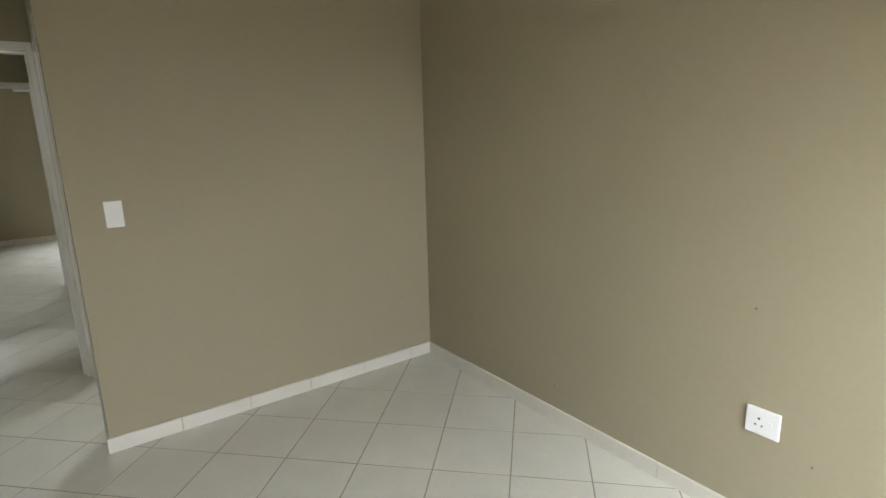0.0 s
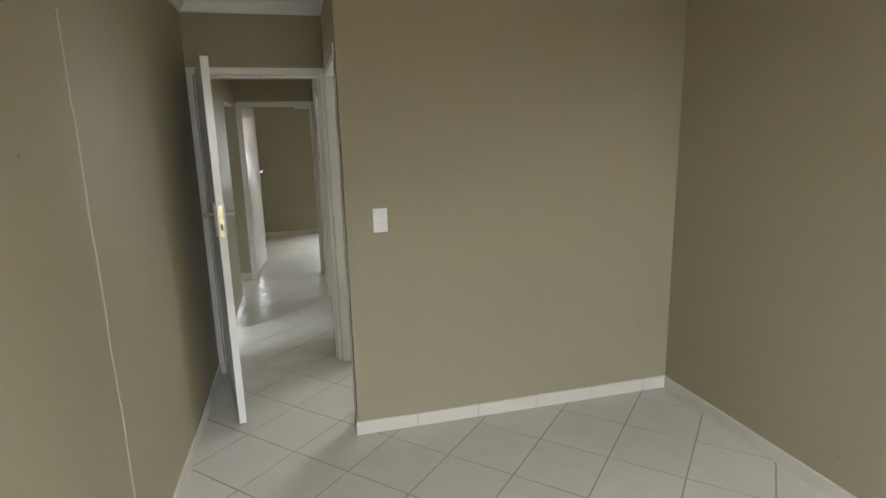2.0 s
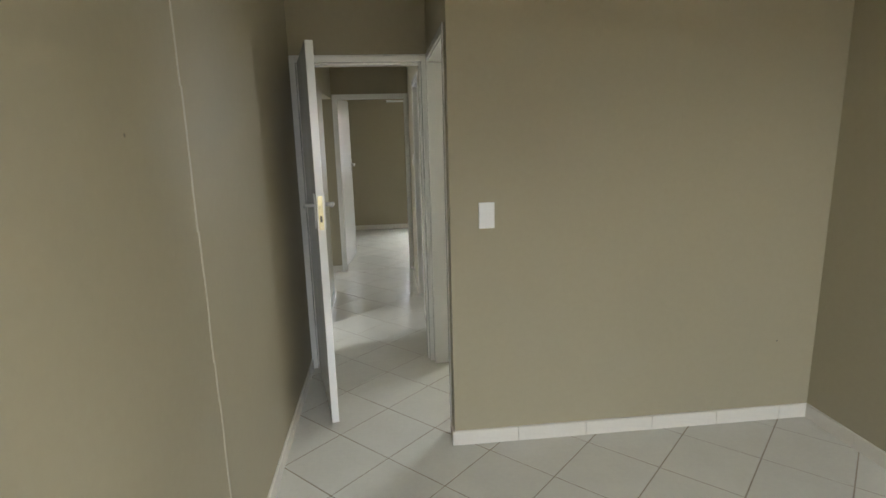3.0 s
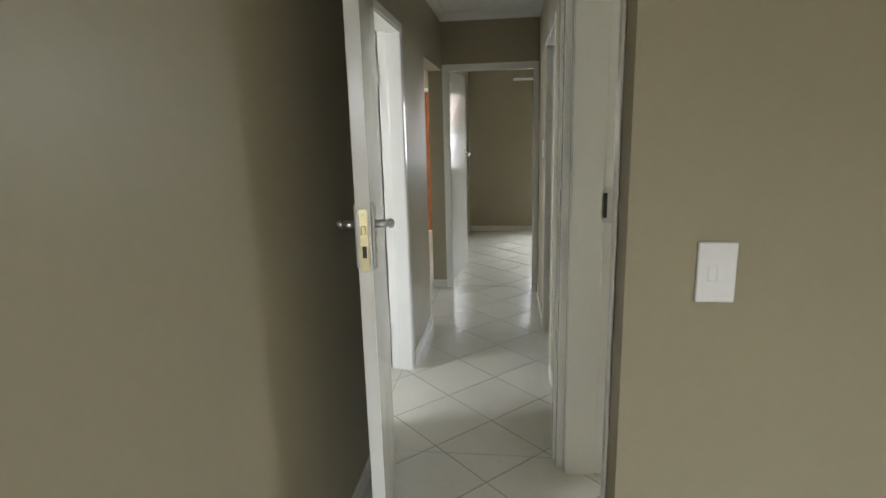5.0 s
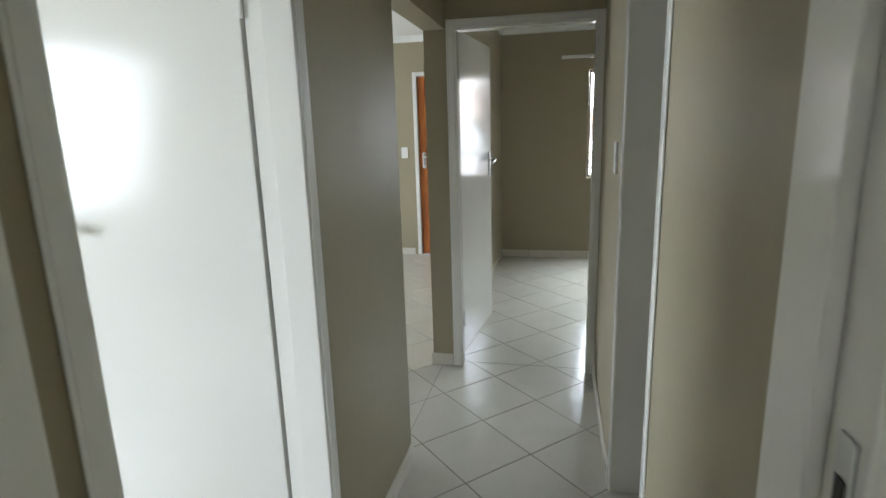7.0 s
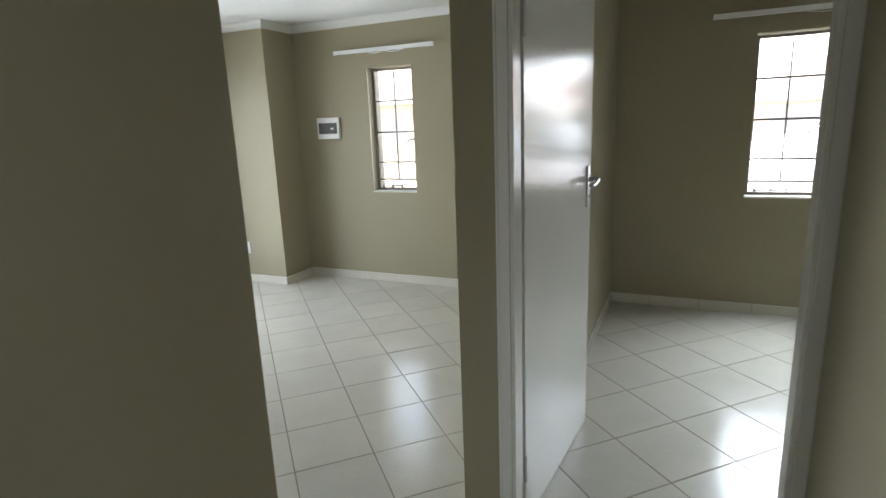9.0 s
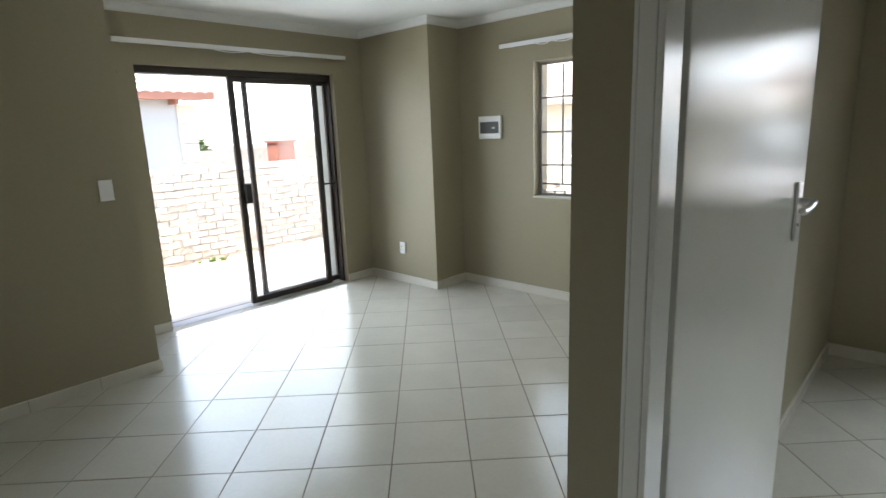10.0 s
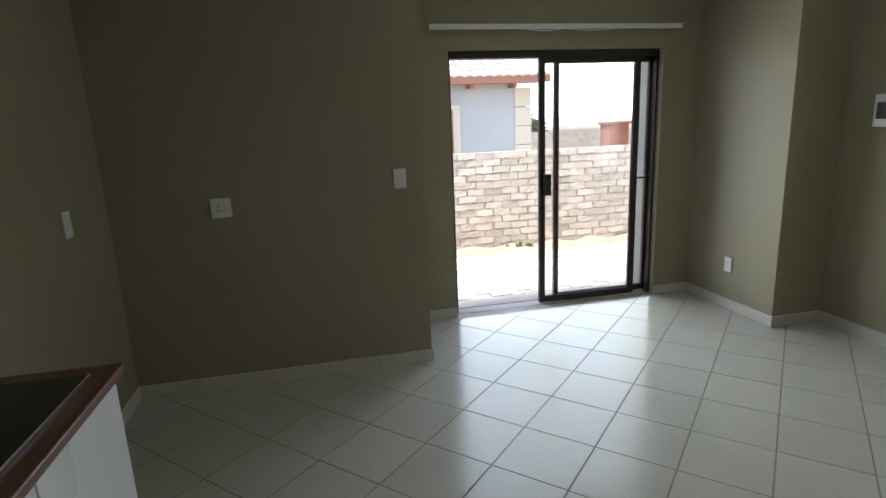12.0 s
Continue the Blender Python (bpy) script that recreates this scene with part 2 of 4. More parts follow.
cornice([(XR, Y_BED_DOOR), (XL, Y_BED_DOOR), (XL, BED_S), (BED_E, BED_S), (BED_E, BED_N), (XR, BED_N), (XR, Y_BED_DOOR - 0.07)])
cornice([(XR, Y_BED_DOOR + 0.12), (XR, Y_END), (XL, Y_END), (XL, Y_BED_DOOR + 0.12), (XR - 0.07, Y_BED_DOOR + 0.12)])
cornice([(XL, Y_END + 0.12), (3.0, Y_END + 0.12), (3.0, Y_FRONT), (XL, Y_FRONT), (XL, Y_END + 0.19)])
cornice([(XLO, Y_KIT), (XLO, Y_FRONT), (X_PILLAR, Y_FRONT), (X_PILLAR, Y_PILLAR), (X_SD, Y_PILLAR), (X_SD, Y_KW), (X_KW, Y_KW), (X_KW, Y_KIT), (XLO - 0.07, Y_KIT)], CEIL_LIVING)

SK_H, SK_T = 0.078, 0.011
baseboard = thing("baseboard", "cream tile skirting along the walls", "baseboard", kind="structure")
skirt_meshes = {}


def skirting(x0, y0, x1, y1, start=0.0):
    """Skirting tiles from one point of a wall face to another, room on the left of the way."""
    run = Vector((x1 - x0, y1 - y0, 0))
    length, d = run.length, run.normalized()
    turn = math.atan2(d.y, d.x)
    at = 0.0
    first = True
    while at < length - 0.01:
        piece = min((0.364 - start) if first and start else 0.364, length - at)
        first = False
        key = round(piece - 0.003, 3)
        if key not in skirt_meshes:
            bm = bmesh.new()
            w = key
            vs = [(0, 0, 0.001), (w, 0, 0.001), (w, SK_T, 0.001), (0, SK_T, 0.001), (0, 0, SK_H), (w, 0, SK_H), (w, SK_T - 0.004, SK_H), (0, SK_T - 0.004, SK_H), (w, SK_T, SK_H - 0.004), (0, SK_T, SK_H - 0.004)]
            v = [bm.verts.new(p) for p in vs]
            for q in ((0, 1, 2, 3), (4, 5, 6, 7), (7, 6, 8, 9), (9, 8, 2, 3), (0, 1, 5, 4), (1, 2, 8, 6, 5), (0, 3, 9, 7, 4)):
                bm.faces.new([v[k] for k in q])
            skirt_meshes[key] = mesh_of("skirting_tile", bm, M_SKIRT)
        ob = new("skirting_tile", skirt_meshes[key])
        ob.parent = baseboard
        ob.matrix_world = pose(x0 + d.x * at, y0 + d.y * at, 0, 0, 0, math.degrees(turn))
        at += piece


skirting(BED_E, BED_S, BED_E, BED_N, 0.1)
skirting(BED_E, BED_N, XR - SK_T, BED_N, 0.194)
skirting(XR, BED_N - SK_T, XR, BATH1[0] - 0.045)
skirting(XL, Y_BED_DOOR - 0.02, XL, BED_S, 0.2)
skirting(XL, BED_S, BED_E, BED_S)
skirting(XR, Y_BED_DOOR + 0.16, XR, BATH2[0] - 0.05)
skirting(XR, BATH2[1] + 0.05, XR, Y_END - 0.02, 0.1)
skirting(XL, LIVING[0], XL, ROOM1[1] + 0.05)
skirting(XLO - SK_T, LIVING[0], XL + SK_T, LIVING[0])
skirting(-0.381, LIVING[1], XLO - SK_T, LIVING[1])
skirting(XL, Y_FRONT, XL, Y_END + 0.12, 0.1)
skirting(3.0, Y_FRONT, XL, Y_FRONT, 0.2)
skirting(3.0, Y_END + 0.12, 3.0, Y_FRONT)
skirting(XLO, LIVING[1], XLO, Y_FRONT)
skirting(XLO, Y_KIT, XLO, LIVING[0])
skirting(-1.415, Y_FRONT, X_PILLAR, Y_FRONT, 0.12)
skirting(X_PILLAR, Y_FRONT, X_PILLAR, Y_PILLAR - SK_T)
skirting(X_PILLAR + SK_T, Y_PILLAR, X_SD, Y_PILLAR, 0.1)
skirting(X_SD, Y_PILLAR, X_SD, SD[1])
skirting(X_SD, SD[0], X_SD, Y_KW)
skirting(X_SD, Y_KW, X_KW + SK_T, Y_KW)
skirting(X_KW, Y_KW + SK_T, X_KW, Y_KIT)
skirting(X_KW, Y_KIT, -2.012, Y_KIT)
skirting(BED_E, Y_BATH, XRO, Y_BATH, 0.2)
skirting(BED_E, 7.35, XRO, 7.35, 0.2)
skirting(XRO, Y_BATH, XRO, BATH1[1] + 0.05)

# ---- door frames ----
def door_frame(m, w, h, depth, label, stop_at=0.045):
    """A pressed steel frame: x across the opening (0..w clear), y through the wall from the leaf's side."""
    ob = thing("door_frame", label, "door frame", m, kind="structure")
    e = 0.007

    def section(x_in, side):
        bm = bmesh.new()
        a, b = sorted((x_in, x_in - side * 0.034))
        box_into(bm, a, b, -e, depth + e, 0, h + 0.034)
        a, b = sorted((x_in, x_in + side * 0.014))
        box_into(bm, a, b, stop_at, depth + e - 0.004, 0, h)
        a, b = sorted((x_in - side * 0.034, x_in - side * 0.044))
        box_into(bm, a, b, -e, -0.0015, 0, h + 0.044)
        box_into(bm, a, b, depth + 0.0015, depth + e, 0, h + 0.044)
        return bevelled(bm, 0.0025, 2)
    part("jamb", section(0.0, 1), M_WHITE, ob)
    part("jamb", section(w, -1), M_WHITE, ob)
    bm = bmesh.new()
    box_into(bm, 0.0005, w - 0.0005, -e, depth + e, h, h + 0.034)
    box_into(bm, 0.0145, w - 0.0145, stop_at, depth + e - 0.004, h - 0.014, h)
    box_into(bm, -0.0335, w + 0.0335, -e, -0.0015, h + 0.034, h + 0.044)
    box_into(bm, -0.0335, w + 0.0335, depth + 0.0015, depth + e, h + 0.034, h + 0.044)
    part("head", bevelled(bm, 0.0025, 2), M_WHITE, ob)
    return ob


def strike(m, parent_label="chrome strike plate with a dark latch slot", deep=False):
    """A strike plate: x across, z up, facing -y."""
    ob = thing("strike_plate", parent_label, "strike plate", m)
    if deep:
        part("plate", bbox(-0.028, 0.028, -0.012, 0.0, -0.07, 0.07, 0.003), M_CHROME, ob)
        part("slot", bbox(-0.016, 0.004, -0.0135, -0.0125, -0.049, 0.049), M_DARK, ob)
        for z in (-0.06, 0.06):
            part("screw", bbox(-0.009, -0.003, -0.0135, -0.012, z - 0.003, z + 0.003, 0.001), M_BRASS, ob)
    else:
        part("plate", bbox(-0.011, 0.011, -0.003, 0.0, -0.075, 0.075, 0.001), M_CHROME, ob)
        part("slot", bbox(-0.006, 0.006, -0.0042, -0.0032, -0.045, 0.045), M_DARK, ob)
    return ob


FL = "white glossy pressed-steel door frame"
door_frame(pose(XL + 0.036, Y_BED_DOOR, 0), XR - XL - 0.071, HEAD, 0.12, FL)
door_frame(pose(XRO, BATH1[0], 0, 0, 0, 90), BATH1[1] - BATH1[0], HEAD, XRO - XR, FL)
door_frame(pose(XRO, BATH2[0], 0, 0, 0, 90), BATH2[1] - BATH2[0], HEAD, XRO - XR, FL)
door_frame(pose(XLO, ROOM1[1], 0, 0, 0, -90), ROOM1[1] - ROOM1[0], HEAD, XL - XLO, FL)
door_frame(pose(0.442, Y_END + 0.12, 0, 0, 0, 180), 0.778, HEAD - 0.03, 0.12, FL)
strike(pose(XRO - 0.037, BATH1[1] - 0.0005, 1.185), deep=True)
strike(pose(XRO - 0.03, BATH2[1] - 0.0005, 1.185), deep=True)
strike(pose(XR - 0.0355, Y_BED_DOOR + 0.016, 1.195, 0, 0, -90))


# ---- door leaves ----
def lever_handle(parent, m, flip=1):
    """A lever on a long back plate; x across the leaf towards its hinge, facing -y."""
    plate = bbox(-0.021, 0.021, -0.009, 0.0, -0.125, 0.06, 0.005, 3)
    ob = part("handle", plate, M_CHROME, parent, "satin chrome lever handle")
    ob.matrix_parent_inverse = Matrix()
    ob.matrix_basis = m
    part("spindle", tube([(0, -0.005, 0), (0, -0.045, 0)], 0.011, 12), M_CHROME, ob, smooth=True)
    pts = [(0, -0.045, 0), (0.012, -0.052, 0.001), (0.04, -0.054, -0.004), (0.075, -0.052, -0.014), (0.1, -0.05, -0.017), (0.118, -0.049, -0.013)]
    bm = tube(pts, 0.0095, 12)
    for v in bm.verts:
        v.co.z *= 1.0 + 0.4 * max(0.0, 1 - v.co.x / 0.12) if v.co.x > 0.02 else 1.0
    part("lever", bm, M_CHROME, ob, smooth=True)
    part("keyhole", tube([(0, -0.0085, -0.075), (0, -0.0098, -0.075)], 0.006, 10), M_DARK, ob)
    return ob


def door_leaf(m, length, label, keyhole_z=1.232, top=2.032, hinge_y=-0.004):
    """A flush leaf; hinge edge at the origin, x towards the lock edge, y its thickness."""
    ob = thing("door", label, "door", m)
    t = 0.040
    part("panel", bbox(0, length, 0, t, 0.008, top, 0.002, 1), M_WHITE, ob)
    lever_handle(ob, pose(length - 0.06, 0, keyhole_z, 0, 0, 0) @ Matrix.Diagonal((-1, 1, 1, 1)))
    lever_handle(ob, pose(length - 0.06, t, keyhole_z, 0, 0, 180))
    lock = part("lock_plate", bbox(length - 0.0005, length + 0.0022, 0.008, t - 0.008, keyhole_z - 0.125, keyhole_z + 0.05, 0.0008, 1), M_BRASS, ob, "worn brass lock face plate")
    part("latch", bbox(length + 0.0022, length + 0.009, 0.013, 0.027, keyhole_z - 0.02, keyhole_z + 0.006, 0.003), M_BRASS, lock)
    part("bolt", bbox(length + 0.0022, length + 0.004, 0.014, 0.026, keyhole_z - 0.085, keyhole_z - 0.052, 0.001), M_DARK, lock)
    for z in (0.036, -0.112):
        part("screw", bbox(length + 0.0022, length + 0.0032, 0.017, 0.023, keyhole_z + z - 0.003, keyhole_z + z + 0.003, 0.0008), M_CHROME, lock)
    for z in (0.25, 1.8):
        part("hinge", tube([(-0.006, hinge_y, z - 0.05), (-0.006, hinge_y, z + 0.05)], 0.006, 10), M_WHITE, ob, smooth=True)
    return ob


# bedroom leaf stands open into the room
hx, hy, tx, ty = -0.308, Y_BED_DOOR + 0.03, -0.146, 3.942
door_leaf(pose(hx, hy, 0, 0, 0, math.degrees(math.atan2(ty - hy, tx - hx))) @ pose(0, -0.034, 0), math.hypot(tx - hx, ty - hy), "white glossy flush door standing open, chrome levers", top=2.045)
door_leaf(pose(XLO - 0.016, ROOM1[1] + 0.036, 0, 0, 0, 180 - 2), 0.77, "white flush door opened into the side room", hinge_y=0.04)
door_leaf(pose(-0.343, Y_END + 0.186, 0, 0, 0, 84.2), 0.83, "white glossy flush door opened against the wall")


# ---- front door ----
def wood(name, base, along="Z"):
    m = mat(name, base, 0.35)
    n, link = m.node_tree.nodes, m.node_tree.links.new
    tc, mp, w, r = n.new("ShaderNodeTexCoord"), n.new("ShaderNodeMapping"), n.new("ShaderNodeTexNoise"), n.new("ShaderNodeValToRGB")
    mp.inputs["Scale"].default_value = (30, 30, 2.2) if along == "Z" else (2.2, 30, 30)
    w.inputs["Scale"].default_value, w.inputs["Detail"].default_value, w.inputs["Distortion"].default_value = 1.6, 6, 0.8
    link(tc.outputs["Object"], mp.inputs["Vector"])
    link(mp.outputs[0], w.inputs["Vector"])
    link(w.outputs["Fac"], r.inputs["Fac"])
    r.color_ramp.elements[0].position, r.color_ramp.elements[1].position = 0.3, 0.72
    r.color_ramp.elements[0].color = (base[0] * 0.55, base[1] * 0.45, base[2] * 0.4, 1)
    r.color_ramp.elements[1].color = (base[0] * 1.15, base[1] * 1.2, base[2] * 1.2, 1)
    link(r.outputs[0], n["Principled BSDF"].inputs["Base Color"])
    bp = n.new("ShaderNodeBump")
    bp.inputs["Strength"].default_value, bp.inputs["Distance"].default_value = 0.15, 0.002
    link(w.outputs["Fac"], bp.inputs["Height"])
    link(bp.outputs["Normal"], n["Principled BSDF"].inputs["Normal"])
    return m


M_ORANGE = wood("orange_varnished_timber", (0.46, 0.15, 0.035))
M_BROWN = wood("brown_worktop", (0.19, 0.085, 0.05), "X")
fd = thing("front_door", "orange varnished timber front door with raised panels", "door", pose(-1.33, Y_FRONT + 0.02, 0))
part("stile", bbox(0, 0.115, 0, 0.04, 0.01, 2.03, 0.003), M_ORANGE, fd)
part("stile", bbox(0.345, 0.435, 0, 0.04, 0.01, 2.03, 0.003), M_ORANGE, fd)
part("stile", bbox(0.665, 0.78, 0, 0.04, 0.01, 2.03, 0.003), M_ORANGE, fd)
ROWS = [(0.2, 0.53), (0.64, 0.95), (1.06, 1.38), (1.49, 1.92)]
for c0, c1 in ((0.115, 0.345), (0.435, 0.665)):
    edges = [0.01] + [z for r in ROWS for z in r] + [2.03]
    for z0, z1 in zip(edges[::2], edges[1::2]):
        part("rail", bbox(c0 + 0.0005, c1 - 0.0005, 0.001, 0.039, z0, z1, 0.002), M_ORANGE, fd)
    for z0, z1 in ROWS:
        bm = bbox(c0 + 0.001, c1 - 0.001, 0.014, 0.03, z0 + 0.001, z1 - 0.001)
        box_into(bm, c0 + 0.035, c1 - 0.035, 0.004, 0.013, z0 + 0.035, z1 - 0.035)
        part("panel", bevelled(bm, 0.003, 2), M_ORANGE, fd)
pl = part("handle", bbox(0.04, 0.082, -0.008, 0.0, 1.02, 1.2, 0.004), M_CHROME, fd, "chrome lever on a long plate")
part("lever", tube([(0.06, 0, 1.15), (0.06, -0.045, 1.15), (0.1, -0.05, 1.15), (0.17, -0.048, 1.15)], 0.009, 10), M_CHROME, pl, smooth=True)
part("keyhole", tube([(0.06, -0.0082, 1.07), (0.06, -0.0092, 1.07)], 0.006, 8), M_DARK, pl)
door_frame(pose(-1.335, Y_FRONT, 0), 0.79, HEAD, 0.22, "cream painted steel front door frame", 0.065)


# ---- switches and sockets ----
def switch(m, w=0.076, h=0.125, label="white plastic light switch plate on the wall", rockers=1):
    """A wall switch; centred, x across, z up, facing -y."""
    ob = thing("light_switch", label, "light switch", m)
    part("plate", bbox(-w / 2, w / 2, -0.009, 0, -h / 2, h / 2, 0.0035, 3), M_PLASTIC, ob)
    for k in range(rockers):
        x = (k - (rockers - 1) / 2) * 0.018
        bm = bbox(x - 0.008, x + 0.008, -0.0125, -0.009, -0.017, 0.017, 0.0015)
        for v in bm.verts:
            if v.co.z > 0 and v.co.y < -0.011:
                v.co.y += 0.002
        part("rocker", bm, M_PLASTIC, ob)
    return ob


def socket(m, w=0.112, h=0.112, label="white three-pin wall socket with a small switch"):
    ob = thing("wall_socket", label, "wall socket", m)
    part("plate", bbox(-w / 2, w / 2, -0.011, 0, -h / 2, h / 2, 0.004, 3), M_PLASTIC, ob)
    part("rocker", bbox(0.022, 0.036, -0.0145, -0.011, -0.012, 0.012, 0.0015), M_PLASTIC, ob)
    for x, z, r in ((-0.012, 0.012, 0.0048), (-0.023, -0.014, 0.0038), (0.0, -0.014, 0.0038)):
        part("pin_hole", tube([(x, -0.0105, z), (x, -0.0116, z)], r, 10), M_DARK, ob)
    return ob


switch(pose(0.653, BED_N, 1.194, 0, 0, 0), label="white light switch plate on the bedroom wall", rockers=2)
switch(pose(XR, 6.69, 1.335, 0, 0, -90), label="white light switch plate on the passage wall")
switch(pose(X_KW, 7.515, 1.214, 0, 0, 90))
switch(pose(-3.115, Y_KIT, 1.145, 0, 0, 180), label="white light switch plate beside the kitchen counter")
switch(pose(-1.5, Y_FRONT, 1.2, 0, 0, 0), label="white light switch plate beside the front door")
socket(pose(BED_E, 1.443, 0.464, 0, 0, -90), 0.12, 0.106)
socket(pose(X_KW, 6.469, 1.11, 0, 0, 90))
socket(pose(-3.887, Y_PILLAR, 0.355, 0, 0, 0), 0.078, 0.12, "white upright wall socket low on the pillar")

# ---- distribution board ----
db = thing("distribution_board", "white electrical distribution board with a smoked window", "fuse box", pose(-3.065, Y_FRONT, 1.5))
part("housing", bbox(-0.127, 0.127, -0.03, 0, -0.102, 0.102, 0.006, 3), M_PLASTIC, db)
M_SMOKE = mat("smoked_plastic", (0.035, 0.03, 0.027), 0.3, spec=0.25)
win = part("window", bbox(-0.105, 0.105, -0.036, -0.0305, -0.052, 0.05, 0.003), M_SMOKE, db, "smoked brown hinged window")
part("latch", bbox(0.035, 0.07, -0.040, -0.0362, -0.012, 0.004, 0.0015), M_PLASTIC, win)
bm = bbox(-0.03, 0.03, -0.0312, -0.0302, -0.082, -0.076)
part("marking", bm, M_CHROME, db)


# ---- curtain tracks ----
def curtain_track(m, length, label="white plastic curtain track above the window"):
    """A flat track along x, hanging in front of a wall that lies behind (+y)."""
    ob = thing("curtain_track", label, "curtain track", m)
    bm = bbox(0, length, -0.012, 0.012, -0.017, 0.017, 0.003)
    part("rail", bm, M_PLASTIC, ob)
    for k in range(3):
        x = 0.08 + (length - 0.16) * k / 2
        part("bracket", bbox(x - 0.012, x + 0.012, 0.0125, 0.066, -0.012, 0.012, 0.002), M_PLASTIC, ob)
    for x0, x1 in ((length * 0.36, length * 0.5), (length * 0.52, length * 0.72)):
        part("cord_loop", tube([(x0 + (x1 - x0) * k / 8, -0.004, -0.017 - 0.014 * math.sin(math.pi * k / 8)) for k in range(9)], 0.0035, 6), M_PLASTIC, ob)
    part("end_cap", bbox(-0.006, -0.0005, -0.014, 0.014, -0.019, 0.019, 0.002), M_PLASTIC, ob)
    part("end_cap", bbox(length + 0.0005, length + 0.006, -0.014, 0.014, -0.019, 0.019, 0.002), M_PLASTIC, ob)
    return ob


curtain_track(pose(-2.90, Y_FRONT - 0.067, 2.172), 1.0)
curtain_track(pose(0.26, Y_FRONT - 0.067, 2.15), 1.5)
curtain_track(pose(X_SD + 0.067, 7.888, 2.2, 0, 0, 90), 2.0, "white plastic curtain track above the sliding door")


# ---- steel windows ----
def steel_window(m, w, h, label, lights=1):
    """A steel casement of one or two lights; x across 0..w, z 0..h, y 0 at the room side."""
    ob = thing("window", label, "window", m, kind="structure")
    f = 0.022
    for nm, b in (("frame_side", (0, f, 0, h)), ("frame_side", (w - f, w, 0, h)), ("frame_head", (f, w - f, h - f, h)), ("frame_sill", (f, w - f, 0, f))):
        part(nm, bbox(b[0], b[1], 0, 0.035, b[2], b[3], 0.002, 1), M_STEEL, ob)
    spans = [(f, w - f)]
    if lights == 2:
        part("mullion", bbox(w / 2 - 0.021, w / 2 + 0.021, -0.006, 0.035, f, h - f, 0.003, 1), M_STEEL, ob)
        spans = [(f, w / 2 - 0.021), (w / 2 + 0.021, w - f)]
    rows = [0.09, 0.235, 0.485, 0.74]
    zs = [f] + [r * h for r in rows] + [h - f]
    for l0, l1 in spans:
        mid = (l0 + l1) / 2
        for r in rows:
            part("glazing_bar", bbox(l0, l1, 0.004, 0.026, r * h - 0.0075, r * h + 0.0075, 0.0015, 1), M_STEEL, ob)
        for a, b in zip(zs[1:], zs[2:]):
            part("glazing_bar", bbox(mid - 0.006, mid + 0.006, 0.005, 0.025, a + 0.008, b - 0.008, 0.0015, 1), M_STEEL, ob)
            for x0, x1 in ((l0, mid - 0.006), (mid + 0.006, l1)):
                p = part("pane", bbox(x0, x1, 0.014, 0.018, a + 0.006, b - 0.006), M_GLASS, ob)
                p.visible_shadow = False
        p = part("pane", bbox(l0, l1, 0.014, 0.018, f, rows[0] * h - 0.006), M_GLASS, ob)
        p.visible_shadow = False
        lw = l1 - l0
        st = part("stay", tube([(l0 + 0.03, -0.012, f + 0.012), (l0 + lw * 0.64, -0.02, f + 0.02)], 0.005, 8), M_STEEL, ob)
        for x in (l0 + 0.04, l0 + lw * 0.36, l0 + lw * 0.6):
            part("peg", bbox(x - 0.008, x + 0.008, -0.022, -0.004, f, f + 0.03, 0.002), M_STEEL, st)
        hx = l1 + 0.008
        part("handle", tube([(hx, -0.004, h * 0.42), (hx - 0.023, -0.03, h * 0.425), (hx - 0.063, -0.034, h * 0.415), (hx - 0.093, -0.034, h * 0.375)], 0.006, 8), M_ALU, ob, "dark curved casement handle", smooth=True)
    return ob


for (a, b, sill, head), lights in ((WIN_L, 1), (WIN_E, 2)):
    steel_window(pose(a + 0.006, Y_FRONT + 0.085, sill + 0.006), b - a - 0.012, head - sill - 0.012, "dark painted steel casement window with small panes", lights)
    tagged(part("window_sill", bbox(a - 0.004, b + 0.004, Y_FRONT - 0.005, Y_FRONT + 0.083, sill - 0.009, sill + 0.004, 0.002), M_SILL), "cream painted window sill", "window sill", kind="structure")

# ---- sliding door ----
sd = thing("sliding_door", "bronze aluminium sliding door standing half open", "sliding door", pose(X_SD - 0.055, 0, 0))
F0, F1 = SD[0] + 0.002, SD[1] - 0.002
part("frame_jamb", bbox(-0.11, 0, F0, F0 + 0.022, 0.0, SD_H - 0.002, 0.002, 1), M_ALU, sd)
part("frame_jamb", bbox(-0.11, 0, F1 - 0.018, F1, 0.0, SD_H - 0.002, 0.002, 1), M_ALU, sd)
part("frame_head", bbox(-0.11, 0, F0 + 0.0225, F1 - 0.0185, SD_H - 0.055, SD_H - 0.002, 0.002, 1), M_ALU, sd)
part("track", bbox(-0.11, 0.0, F0 + 0.0225, F1 - 0.0185, -0.004, 0.003, 0.001, 1), varied("worn_pale_aluminium", (0.68, 0.66, 0.62), 0.6, 0.0, amount=0.1, bump=0), sd, "worn pale aluminium floor track")


